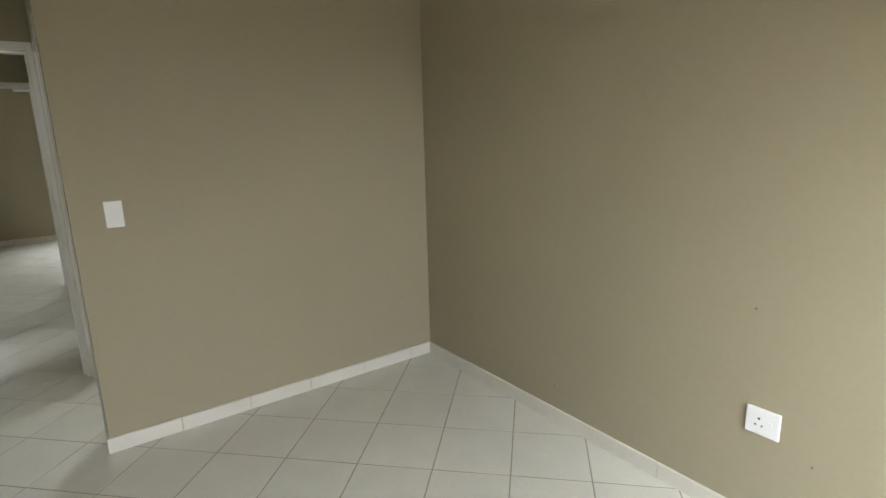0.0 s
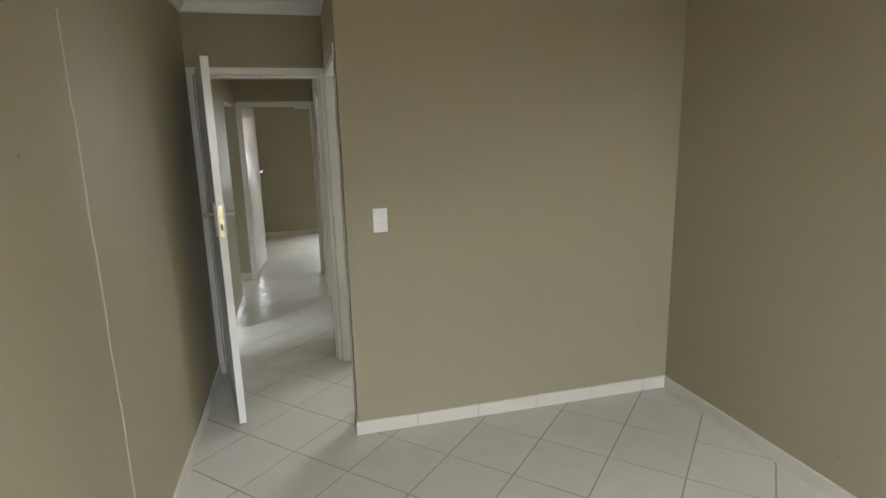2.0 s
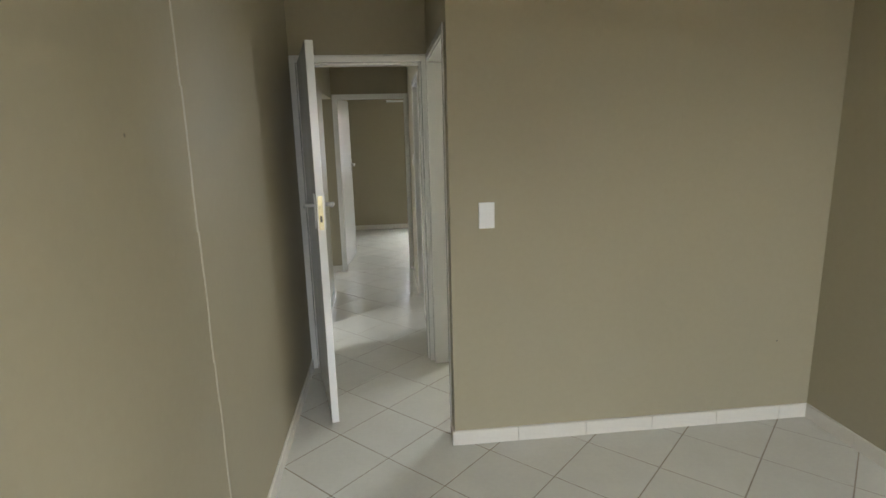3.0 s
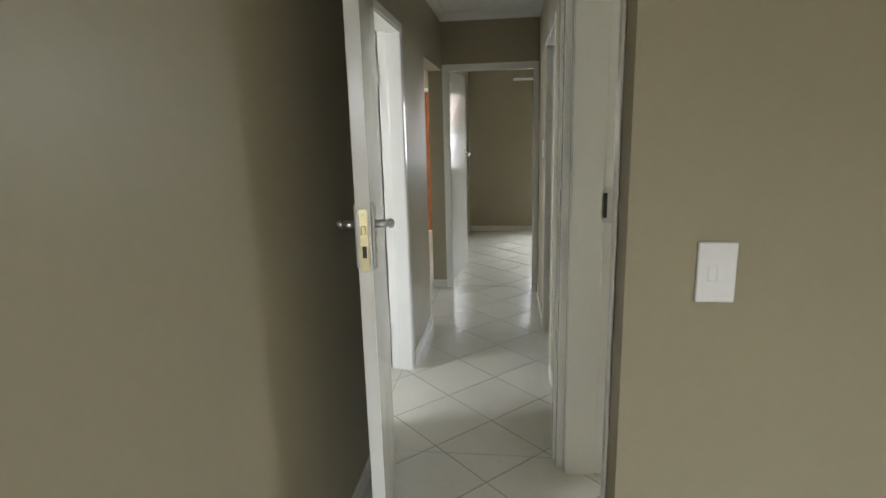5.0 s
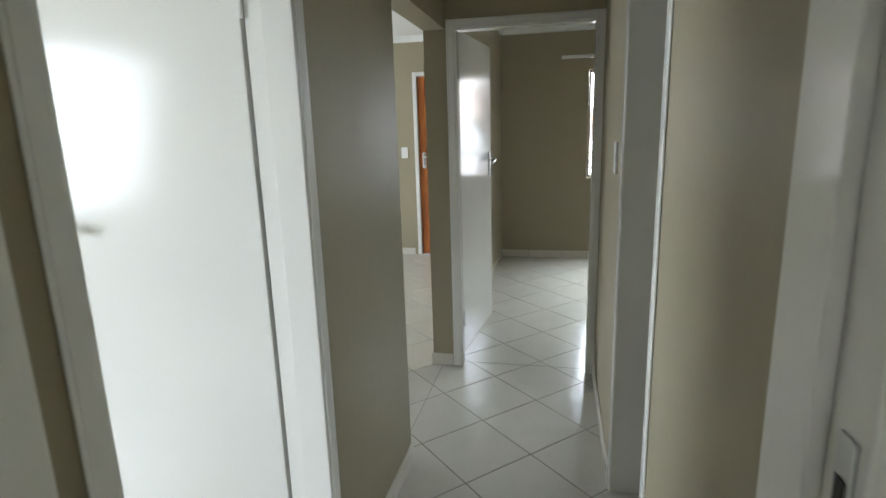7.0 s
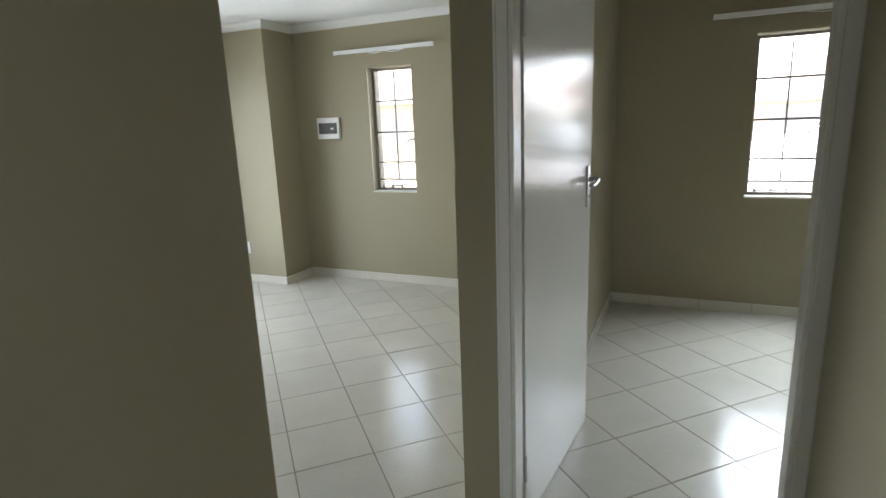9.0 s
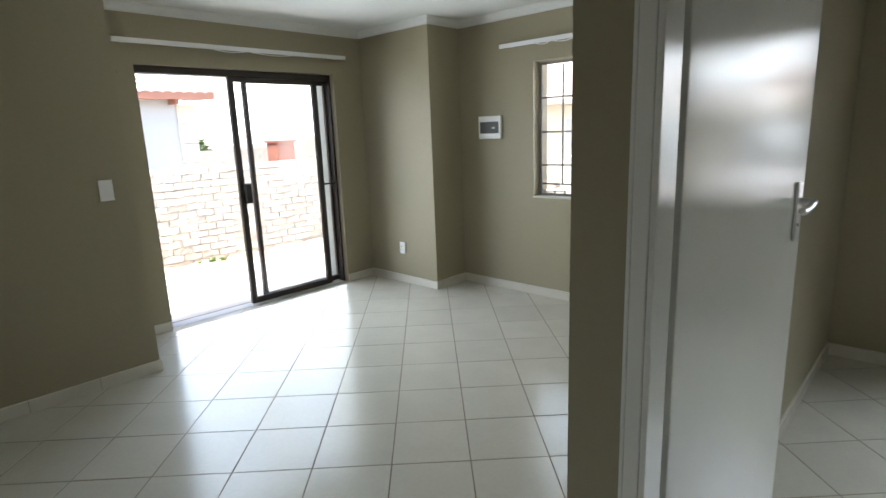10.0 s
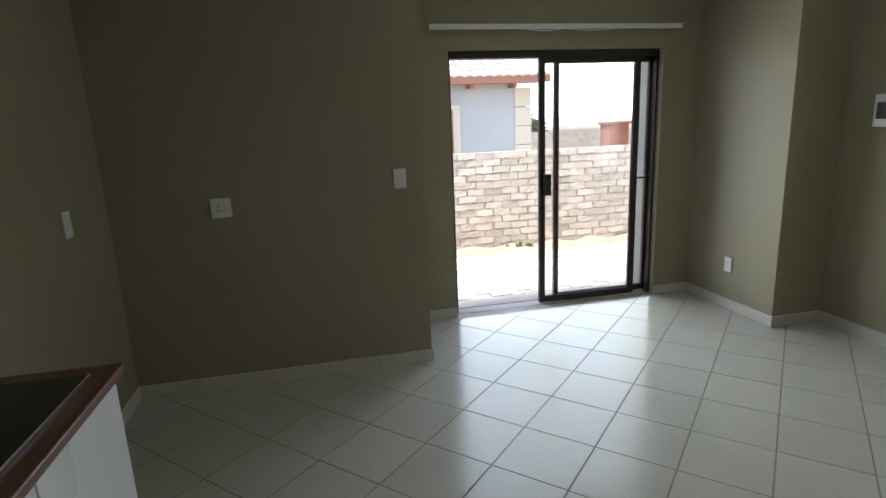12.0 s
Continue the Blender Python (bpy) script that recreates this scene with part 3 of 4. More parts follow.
def sash(x, y0, y1, nm, stile, label, far=0.05):
    ob = part(nm, bbox(x - 0.018, x + 0.018, y0, y0 + stile, 0.014, SD_H - 0.056, 0.002, 1), M_ALU, sd, label)
    part("stile", bbox(x - 0.018, x + 0.018, y1 - far, y1, 0.014, SD_H - 0.056, 0.002, 1), M_ALU, ob)
    part("rail", bbox(x - 0.017, x + 0.017, y0 + stile + 0.0005, y1 - far - 0.0005, 0.014, 0.064, 0.002, 1), M_ALU, ob)
    part("rail", bbox(x - 0.017, x + 0.017, y0 + stile + 0.0005, y1 - far - 0.0005, SD_H - 0.095, SD_H - 0.056, 0.002, 1), M_ALU, ob)
    g = part("pane", bbox(x - 0.003, x + 0.003, y0 + stile, y1 - far, 0.064, SD_H - 0.095), M_GLASS, ob)
    g.visible_shadow = False
    return ob


slider = sash(-0.03, 8.764, 9.64, "sliding_sash", 0.05, "sliding sash pushed back over the fixed one")
sash(-0.08, 8.914, F1 - 0.019, "fixed_sash", 0.04, "fixed glazed sash", far=0.02)
part("latch_bar", bbox(-0.04, -0.02, 9.642, F1 - 0.019, 1.01, 1.025), M_ALU, slider)
pull = part("pull_handle", bbox(-0.012, 0.034, 8.794, 8.849, 0.93, 1.1, 0.004), mat("black_plastic", (0.015, 0.015, 0.015), 0.4), slider, "black pull handle with a lock")


# ---- basins ----
M_CERAMIC = mat("white_vitreous_china", (0.82, 0.83, 0.83), 0.08)
M_SPLASH = varied("grey_white_splash_tile", (0.66, 0.68, 0.69), 0.18, big=7, fine=40, amount=0.06, bump=0.03)


def basin(m, label):
    """A pedestal basin; back on the wall at y = 0, bowl towards -y, rim at z = 0.86."""
    ob = thing("pedestal_basin", label, "wash basin", m)
    bm = bmesh.new()
    N = 48

    def outline(w, d, back, z, bow=0.0):
        """Straight back and splayed sides with tight corners, the front edge bowed out."""
        ring = []
        w, d, bow = w * 0.91, d * 0.86, bow * 0.8
        for i in range(N):
            q = 2 * math.pi * i / N
            ca, sa = math.cos(q), math.sin(q)
            u, v = math.copysign(abs(ca) ** 0.3, ca), math.copysign(abs(sa) ** 0.3, sa)
            x = w / 2 * u * (1 - 0.09 * (v + 1) / 2)
            y = -(back + d / 2) + d / 2 * v - bow * (1 - u * u) * (1 - v) / 2
            ring.append(bm.verts.new((x, y, z)))
        return ring
    levels = [outline(0.22, 0.17, 0.09, 0.675, 0.04), outline(0.38, 0.27, 0.05, 0.70, 0.06), outline(0.53, 0.34, 0.012, 0.77, 0.085), outline(0.592, 0.372, 0.002, 0.82, 0.1), outline(0.612, 0.385, 0.0, 0.848, 0.1), outline(0.604, 0.38, 0.003, 0.861, 0.1),
              outline(0.588, 0.37, 0.01, 0.863, 0.098), outline(0.548, 0.27, 0.1, 0.856, 0.085), outline(0.5, 0.24, 0.112, 0.80, 0.075), outline(0.36, 0.17, 0.14, 0.725, 0.05), outline(0.12, 0.06, 0.2, 0.705, 0.01)]
    for a, b in zip(levels, levels[1:]):
        for i in range(N):
            bm.faces.new((a[i], a[(i + 1) % N], b[(i + 1) % N], b[i]))
    bm.faces.new(levels[0][::-1])
    bm.faces.new(levels[-1])
    part("bowl", bm, M_CERAMIC, ob, smooth=True)
    prof = [(0.125, 0.0), (0.12, 0.02), (0.1, 0.08), (0.085, 0.25), (0.078, 0.42), (0.09, 0.55), (0.108, 0.64), (0.115, 0.69)]
    bm = lathe(prof, 28)
    bmesh.ops.translate(bm, verts=bm.verts, vec=(0, -0.165, 0.0005))
    part("pedestal", bm, M_CERAMIC, ob, smooth=True)
    tap = part("tap", tube([(0, -0.06, 0.862), (0, -0.06, 0.868)], 0.027, 20), M_CHROME, ob, "chrome single-lever mixer tap", smooth=True)
    part("tap_body", tube([(0, -0.06, 0.868), (0, -0.06, 0.935)], 0.021, 18), M_CHROME, tap, smooth=True)
    part("spout", tube([(0, -0.065, 0.905), (0, -0.1, 0.915), (0, -0.145, 0.908), (0, -0.158, 0.893)], 0.012, 12), M_CHROME, tap, smooth=True)
    part("tap_lever", tube([(0, -0.06, 0.936), (0, -0.075, 0.955), (0, -0.13, 0.966)], 0.008, 10), M_CHROME, tap, smooth=True)
    part("overflow", tube([(0.0, -0.104, 0.82), (0.0, -0.114, 0.817)], 0.011, 14), M_DARK, ob)
    part("drain", tube([(0.0, -0.225, 0.7055), (0.0, -0.225, 0.7075)], 0.024, 16), M_CHROME, ob)
    part("trap", tube([(-0.1, -0.1, 0.66), (-0.1, -0.1, 0.58), (-0.095, -0.06, 0.54), (-0.09, 0.0, 0.54)], 0.016, 10), mat("grey_trap", (0.3, 0.29, 0.26), 0.4), ob, smooth=True)
    return ob


b1 = basin(pose(1.093, Y_BATH, 0), "white ceramic pedestal basin with chrome mixer tap")
part("sticker", bbox(-0.03, 0.03, -0.278, -0.2755, 0.03, 0.085), mat("teal_sticker", (0.3, 0.5, 0.46), 0.6), b1, "small teal label near the floor")
part("supply_pipe", tube([(-0.11, -0.012, 0.62), (-0.11, -0.03, 0.5), (-0.11, -0.03, 0.05), (-0.11, -0.03, 0.001)], 0.011, 8), M_ALU, b1, smooth=True)
M_BLACK = mat("black_rubber", (0.02, 0.02, 0.02), 0.5)
plug = part("basin_plug", lathe([(0.022, 0), (0.024, 0.004), (0.018, 0.012), (0.006, 0.014)], 18), M_BLACK, smooth=True)
plug.matrix_world = pose(1.19, Y_BATH - 0.06, 0.8625)
tagged(plug, "black rubber plug lying on the basin rim", "basin plug")
basin(pose(1.25, 7.35, 0), "white ceramic pedestal basin in the second bathroom")
for x0, y in ((0.80, Y_BATH), (0.95, 7.35)):
    sp = thing("splashback", "two grey-white wall tiles behind the basin", "splashback", pose(x0, y, 0.866))
    part("tile", bbox(-0.2, 0.288, -0.009, 0, 0, 0.36, 0.0015, 1), M_SPLASH, sp)
    part("tile", bbox(0.294, 0.63, -0.009, 0, 0, 0.36, 0.0015, 1), M_SPLASH, sp)
hook = thing("wall_hook", "small chrome hook with a white knob", "wall hook", pose(0.91, Y_BATH, 1.425))
part("arm", tube([(-0.035, 0, 0), (-0.03, -0.03, 0), (0.0, -0.035, 0)], 0.006, 8), M_CHROME, hook, smooth=True)
part("knob", lathe([(0.004, 0), (0.014, 0.006), (0.017, 0.015), (0.012, 0.026), (0.003, 0.03)], 14), M_PLASTIC, hook, smooth=True).matrix_basis = pose(0.0, -0.03, 0, 90, 0, 0)

# ---- kitchen counter ----
unit = thing("kitchen_cabinet", "white kitchen base cabinet under a brown worktop", "cabinet", pose(-2.01, Y_KIT, 0))
M_MELAMINE = varied("white_melamine", (0.75, 0.76, 0.76), 0.3, big=2, fine=60, amount=0.02, bump=0.02)
part("body", bbox(0.0, 1.5, 0.002, 0.495, 0.001, 0.822, 0.002, 1), M_MELAMINE, unit)
for k in range(3):
    part("cabinet_door", bbox(0.003 + k * 0.5, 0.497 + k * 0.5, 0.496, 0.512, 0.08, 0.818, 0.002, 1), M_MELAMINE, unit)
wt = thing("worktop", "brown laminate worktop with a rounded front edge", "worktop", pose(-2.04, Y_KIT, 0.824))
part("slab", bbox(0.0, 1.55, 0.002, 0.532, 0, 0.032, 0.006, 3), M_BROWN, wt)
hob = thing("hob", "black glass hob with a thin steel rim", "hob", pose(-1.965, Y_KIT + 0.05, 0.8565))
part("glass_top", bbox(0.003, 0.58, 0.003, 0.412, 0, 0.006, 0.002), mat("black_hob_glass", (0.012, 0.011, 0.01), 0.2), hob)
part("rim", bbox(0.0, 0.583, 0.4125, 0.4155, 0, 0.008, 0.001, 1), M_CHROME, hob)


# ---- outdoors ----
bm = bmesh.new()
bmesh.ops.create_grid(bm, x_segments=2, y_segments=2, size=600)
for v in bm.verts:
    v.co.z = -0.14
M_GROUND = varied("sandy_ground", (0.42, 0.34, 0.25), 0.9, big=0.6, fine=30, amount=0.2, bump=0.3)
tagged(part("ground", bm, M_GROUND), "dry sandy ground", "ground", kind="structure")

# paved strip outside the sliding door
M_PAVER = varied("pale_cement_paver", (0.52, 0.49, 0.45), 0.85, big=4, fine=60, amount=0.15, bump=0.3)
bm = bmesh.new()
box_into(bm, -6.5, X_SD - 0.225, 6.0, 14.0, -0.13, -0.075)
tagged(part("pavement", bm, M_GROUT), "pale brick paving outside the door", "paving", kind="structure")
verts, faces = [], []
for i in range(20):
    for j in range(32):
        x0, y0 = -6.48 + i * 0.097, 6.4 + j * 0.2 + (0.1 if i % 2 else 0)
        z = -0.052 + 0.003 * math.sin(i * 7.3 + j * 3.1)
        b = len(verts)
        verts += [(x0, y0, -0.076), (x0 + 0.092, y0, -0.076), (x0 + 0.092, y0 + 0.195, -0.076), (x0, y0 + 0.195, -0.076), (x0 + 0.004, y0 + 0.004, z), (x0 + 0.088, y0 + 0.004, z), (x0 + 0.088, y0 + 0.191, z), (x0 + 0.004, y0 + 0.191, z)]
        faces += [(b + 4, b + 5, b + 6, b + 7), (b, b + 1, b + 5, b + 4), (b + 1, b + 2, b + 6, b + 5), (b + 2, b + 3, b + 7, b + 6), (b + 3, b, b + 4, b + 7)]
me = bpy.data.meshes.new("paving_bricks")
me.from_pydata(verts, [], faces)
me.materials.append(M_PAVER)
tagged(new("paving_bricks", me), "pale cement paving bricks in rows", "paving", kind="stuff")
bm = bmesh.new()
box_into(bm, X_SD - 0.42, X_SD - 0.222, SD[0] - 0.1, SD[1] + 0.1, -0.13, -0.02)
tagged(part("door_step", bm, M_PAVER), "cement step below the sliding door", "step", kind="structure")

# unseen plain walls added round the house to block ground and horizon light
for x0, x1, y0, y1 in ((-7.0, 5.0, BED_S - 2.0, BED_S - 1.85), (4.85, 5.0, BED_S - 1.84, 12.0)):
    light_blocker = part("boundary_or_blocker_wall", bbox(x0, x1, y0, y1, -0.15, 1.8), M_GROUND)
    tagged(light_blocker, "unseen plain sand-coloured wall added to block low outside light", "boundary wall", kind="structure")

# rough boundary wall of cement bricks
M_MORTAR = varied("rough_grey_mortar", (0.44, 0.41, 0.36), 0.95, big=6, fine=90, amount=0.25, bump=0.8, dist=0.01)
M_BRICK = varied("cement_brick", (0.64, 0.56, 0.47), 0.92, big=7, fine=70, amount=0.17, bump=0.5, per_piece=0.15, dist=0.008)
X_BW, BW_TOP = -7.1, 1.16
bm = bmesh.new()
box_into(bm, X_BW - 0.1, X_BW - 0.012, -4.0, 13.4, -0.15, BW_TOP - 0.012)
bwall = tagged(part("boundary_or_blocker_wall", bm, M_MORTAR), "rough unplastered cement brick boundary wall", "boundary wall", kind="structure")
rng = random.Random(4)


def rough_brick(w, d, h2, r):
    bm = bmesh.new()
    nx = 4
    grid = {}
    for i in range(nx + 1):
        for j in range(3):
            y, z = w * i / nx, h2 * j / 2
            grid[i, j] = bm.verts.new((r.uniform(-0.0025, 0.0025), y + r.uniform(-0.008, 0.008), z + r.uniform(-0.008, 0.008)))
    back = {}
    for i in range(nx + 1):
        for j in range(3):
            if i in (0, nx) or j in (0, 2):
                back[i, j] = bm.verts.new((-d, w * i / nx, h2 * j / 2))
    for i in range(nx):
        for j in range(2):
            bm.faces.new((grid[i, j], grid[i + 1, j], grid[i + 1, j + 1], grid[i, j + 1]))
        bm.faces.new((grid[i, 2], grid[i + 1, 2], back[i + 1, 2], back[i, 2]))
        bm.faces.new((back[i, 0], back[i + 1, 0], grid[i + 1, 0], grid[i, 0]))
    for j in range(2):
        bm.faces.new((back[0, j], grid[0, j], grid[0, j + 1], back[0, j + 1]))
        bm.faces.new((grid[nx, j], back[nx, j], back[nx, j + 1], grid[nx, j + 1]))
    return mesh_of("brick", bm, M_BRICK)


brick_kinds = [rough_brick(0.222, 0.06, 0.077, rng) for k in range(14)]
COURSES, LEN = 14, 0.236
ch = (BW_TOP + 0.13) / COURSES
for c in range(COURSES):
    for k in range(20):
        y = 8.4 + k * LEN + (LEN / 2 if c % 2 else 0) + rng.uniform(-0.012, 0.012)
        b = new("brick", rng.choice(brick_kinds))
        b.parent = bwall
        b.matrix_world = pose(X_BW + rng.uniform(-0.008, 0.006), y, -0.13 + c * ch + rng.uniform(-0.004, 0.004), rng.uniform(-1.2, 1.2), 0, rng.uniform(-1.0, 1.0))
verts, faces = [], []
for c in range(COURSES):
    for k in list(range(-30, 0)):
        y0 = 8.4 + k * LEN + (LEN / 2 if c % 2 else 0)
        z0 = -0.13 + c * ch
        b = len(verts)
        q = rng.uniform(-0.006, 0.006)
        for x in (X_BW - 0.05, X_BW + q):
            verts += [(x, y0, z0), (x, y0 + 0.222, z0), (x, y0 + 0.222, z0 + 0.077), (x, y0, z0 + 0.077)]
        faces += [(b + 4, b + 5, b + 6, b + 7), (b, b + 1, b + 5, b + 4), (b + 1, b + 2, b + 6, b + 5), (b + 2, b + 3, b + 7, b + 6), (b + 3, b, b + 4, b + 7)]
me = bpy.data.meshes.new("brick_courses")
me.from_pydata(verts, [], faces)
me.materials.append(M_BRICK)
tagged(new("brick_courses", me), "rough cement brick courses further along the wall", "brickwork", kind="stuff")

# soil strip and weeds at the wall's foot
M_SOIL = varied("reddish_soil", (0.36, 0.28, 0.21), 0.95, big=3, fine=40, amount=0.3, bump=0.8, dist=0.02)
bm = bmesh.new()
for k in range(60):
    y = 7 + k * 0.12
    w = 0.36 + 0.09 * math.sin(k * 0.9) + 0.06 * math.sin(k * 2.3)
    top = -0.085 + 0.02 * math.sin(k * 1.3)
    for x, z in ((X_BW + 0.008, top), (X_BW + w * 0.5, top + 0.01), (X_BW + w + 0.25, -0.138)):
        bm.verts.new((x, y, z))
bm.verts.ensure_lookup_table()
for k in range(59):
    for q in range(2):
        a = k * 3 + q
        bm.faces.new((bm.verts[a], bm.verts[a + 1], bm.verts[a + 4], bm.verts[a + 3]))
tagged(part("soil", bm, M_SOIL), "reddish loose soil along the wall's foot", "soil", kind="stuff")
M_LEAF = varied("weed_leaf", (0.17, 0.28, 0.07), 0.6, amount=0.25, bump=0)


def weed(x, y, size, r):
    bm = bmesh.new()
    for k in range(26):
        a, tilt, ln = r.uniform(0, 6.28), r.uniform(0.3, 1.2), size * r.uniform(0.5, 1.0)
        d = Vector((math.cos(a) * math.sin(tilt), math.sin(a) * math.sin(tilt), math.cos(tilt)))
        s = Vector((-math.sin(a), math.cos(a), 0)) * size * 0.09
        p0, p1, p2 = Vector(), d * ln * 0.6, d * ln + Vector((0, 0, -0.15 * ln))
        bm.faces.new([bm.verts.new(p) for p in (p0, p1 - s, p2, p1 + s)])
    ob = part("weed", bm, M_LEAF)
    ob.matrix_world = pose(x, y, -0.085)
    tagged(ob, "small green weed growing by the brick wall", "weed", group="weeds by the wall")


for x, y, sz in ((-6.92, 9.5, 0.12), (-6.88, 9.63, 0.1), (-6.95, 9.35, 0.07), (-6.9, 11.7, 0.06), (-6.9, 12.4, 0.07)):
    weed(x, y, sz, rng)

# ---- porch post outside ----
M_PLASTER = varied("pale_outdoor_plaster", (0.6, 0.57, 0.5), 0.85, big=2, fine=60, amount=0.06, bump=0.3)
# grey-green base is darkened for the shade the pier stands in
post = part("porch_post", bbox(-4.8, X_SD - 0.222, SD[1] + 0.006, SD[1] + 0.4, -0.13, 2.6, 0.006), varied("shaded_grey_green_plaster", (0.33, 0.345, 0.31), 0.85, big=2, fine=60, amount=0.06, bump=0.3))
tagged(post, "grey-green plastered pier against the outside wall, colour darkened as in shade", "post")

# ---- neighbouring house ----
M_BLUE = varied("pale_blue_grey_plaster", (0.42, 0.46, 0.5), 0.85, big=1.5, fine=50, amount=0.06, bump=0.3)
M_FASCIA = varied("red_brown_fascia", (0.32, 0.15, 0.105), 0.6, amount=0.1)
M_ROOFTILE = varied("pinkish_roof_tile", (0.52, 0.44, 0.39), 0.85, big=2, fine=40, amount=0.15, bump=0.4)
house = thing("house", "blue-grey plastered house with a tiled roof", "house", pose(-11.5, -0.88, 0))
part("wall", bbox(-7.0, 0, 3.0, 12.06, -0.14, 2.33), M_BLUE, house)
for k in range(6):
    part("quoin", bbox(-0.5, 0.03, 12.0, 12.37, -0.13 + k * 0.39, 0.25 + k * 0.39, 0.008), M_PLASTER, house, "white plaster corner block")
hw = part("window", bbox(0.0, 0.05, 9.5, 10.81, 0.8, 1.9, 0.01), M_PLASTER, house, "window with a white plaster surround")
part("window_frame", bbox(0.05, 0.08, 9.65, 10.65, 0.9, 1.8, 0.004), M_FASCIA, hw)
for k in range(3):
    part("pane", bbox(0.081, 0.086, 9.7 + k * 0.32, 9.98 + k * 0.32, 0.95, 1.75), M_SMOKE, hw)
part("fascia", bbox(0.42, 0.5, 2.0, 12.6, 2.27, 2.41, 0.004), M_FASCIA, house)
part("soffit", bbox(-0.1, 0.42, 2.0, 12.6, 2.29, 2.33), M_FASCIA, house)
for y in (10.95, 11.85):
    part("rafter_end", bbox(0.05, 0.42, y, y + 0.07, 2.19, 2.285, 0.004), M_FASCIA, house)
roof = part("roof", bmesh.new(), M_ROOFTILE, house)
verts, faces = [], []
RU, RV = 16, 54
for i in range(RU):
    for j in range(RV):
        x0, z0 = 0.52 - i * 0.3, 2.39 + i * 0.135
        y0 = 1.8 + j * 0.2
        if y0 > 12.5 - i * 0.3:
            continue
        b = len(verts)
        for k in range(5):
            dy, dz = 0.2 * k / 4, 0.03 * math.sin(math.pi * k / 4)
            verts += [(x0, y0 + dy, z0 + dz + 0.03), (x0 - 0.33, y0 + dy, z0 + dz + 0.135), (x0, y0 + dy, z0 + dz - 0.005)]
        for k in range(4):
            a = b + 3 * k
            faces += [(a, a + 3, a + 4, a + 1), (a + 2, a + 5, a + 3, a)]
me = bpy.data.meshes.new("roof")
me.from_pydata(verts, [], faces)
me.materials.append(M_ROOFTILE)
roof.data = me
# the hipped end of the roof
bm = bmesh.new()
bm.faces.new([bm.verts.new(p) for p in ((0.52, 12.62, 2.39), (-4.3, 12.62 - 4.8, 4.56), (-9.0, 12.62, 2.39))])
part("roof_hip", bm, M_ROOFTILE, house)

# ---- glowing backdrop ring in place of bright sky at the horizon ----
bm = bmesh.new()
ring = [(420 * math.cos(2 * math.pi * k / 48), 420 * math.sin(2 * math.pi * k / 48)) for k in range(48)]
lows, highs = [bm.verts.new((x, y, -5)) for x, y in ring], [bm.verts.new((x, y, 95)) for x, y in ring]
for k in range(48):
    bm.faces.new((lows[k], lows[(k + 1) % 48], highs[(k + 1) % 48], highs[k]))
M_SKY_GLOW = mat("white_sky_glow", (0.8, 0.82, 0.85), 1.0)
M_SKY_GLOW.node_tree.nodes["Principled BSDF"].inputs["Emission Color"].default_value = (0.93, 0.96, 1.0, 1)
M_SKY_GLOW.node_tree.nodes["Principled BSDF"].inputs["Emission Strength"].default_value = 0.75
tagged(part("backdrop", bm, M_SKY_GLOW), "glowing white backdrop ring standing in for bright horizon sky", "sky", kind="structure")

# ---- things further off ----
M_REDBRICK = varied("red_face_brick", (0.26, 0.1, 0.065), 0.9, big=5, fine=30, amount=0.25, bump=0.5)
bp = thing("brick_pillar", "red face-brick gate pillar", "gate pillar", pose(-14.0, 14.75, 0))
part("shaft", bbox(-0.55, 0, 0, 0.56, -0.14, 1.33, 0.01), M_REDBRICK, bp)
part("cap", bbox(-0.6, 0.05, -0.05, 0.61, 1.33, 1.4, 0.01), M_REDBRICK, bp)
fw = part("garden_wall", bbox(-16.15, -16.0, 11.0, 16.6, -0.14, 1.17), M_MORTAR)
tagged(fw, "grey cement block garden wall further off", "garden wall", kind="structure")


# pale grey base holds the sky that far panes would reflect
M_FARPANE_SKY = mat("far_window_sky_grey", (0.42, 0.43, 0.44), 0.15)


def far_house(m, w, d, hgt, ridge, wall_mat, label, windows=()):
    """A small hipped house; x along its front, front at y = 0 facing -y."""
    ob = thing("house", label, "house", m)
    part("wall", bbox(0, w, 0, d, -0.14, hgt), wall_mat, ob)
    bm = bmesh.new()
    o = 0.5
    a = [bm.verts.new(p) for p in ((-o, -o, hgt - 0.05), (w + o, -o, hgt - 0.05), (w + o, d + o, hgt - 0.05), (-o, d + o, hgt - 0.05))]
    r0, r1 = bm.verts.new((d / 2, d / 2, ridge)), bm.verts.new((w - d / 2, d / 2, ridge))
    for q in ((a[0], a[1], r1, r0), (a[1], a[2], r1), (a[2], a[3], r0, r1), (a[3], a[0], r0), (a[3], a[2], a[1], a[0])):
        bm.faces.new(q)
    part("roof", bm, M_ROOFTILE, ob)
    part("fascia", bbox(-o - 0.02, w + o + 0.02, -o - 0.03, -o + 0.01, hgt - 0.12, hgt + 0.03), M_PLASTER, ob)
    for x0, x1, z0, z1 in windows:
        wd = part("window", bbox(x0 - 0.08, x1 + 0.08, -0.04, 0.0, z0 - 0.08, z1 + 0.08, 0.005), M_PLASTER, ob)
        part("pane", bbox(x0, x1, -0.055, -0.041, z0, z1), M_FARPANE_SKY, wd)
    return ob


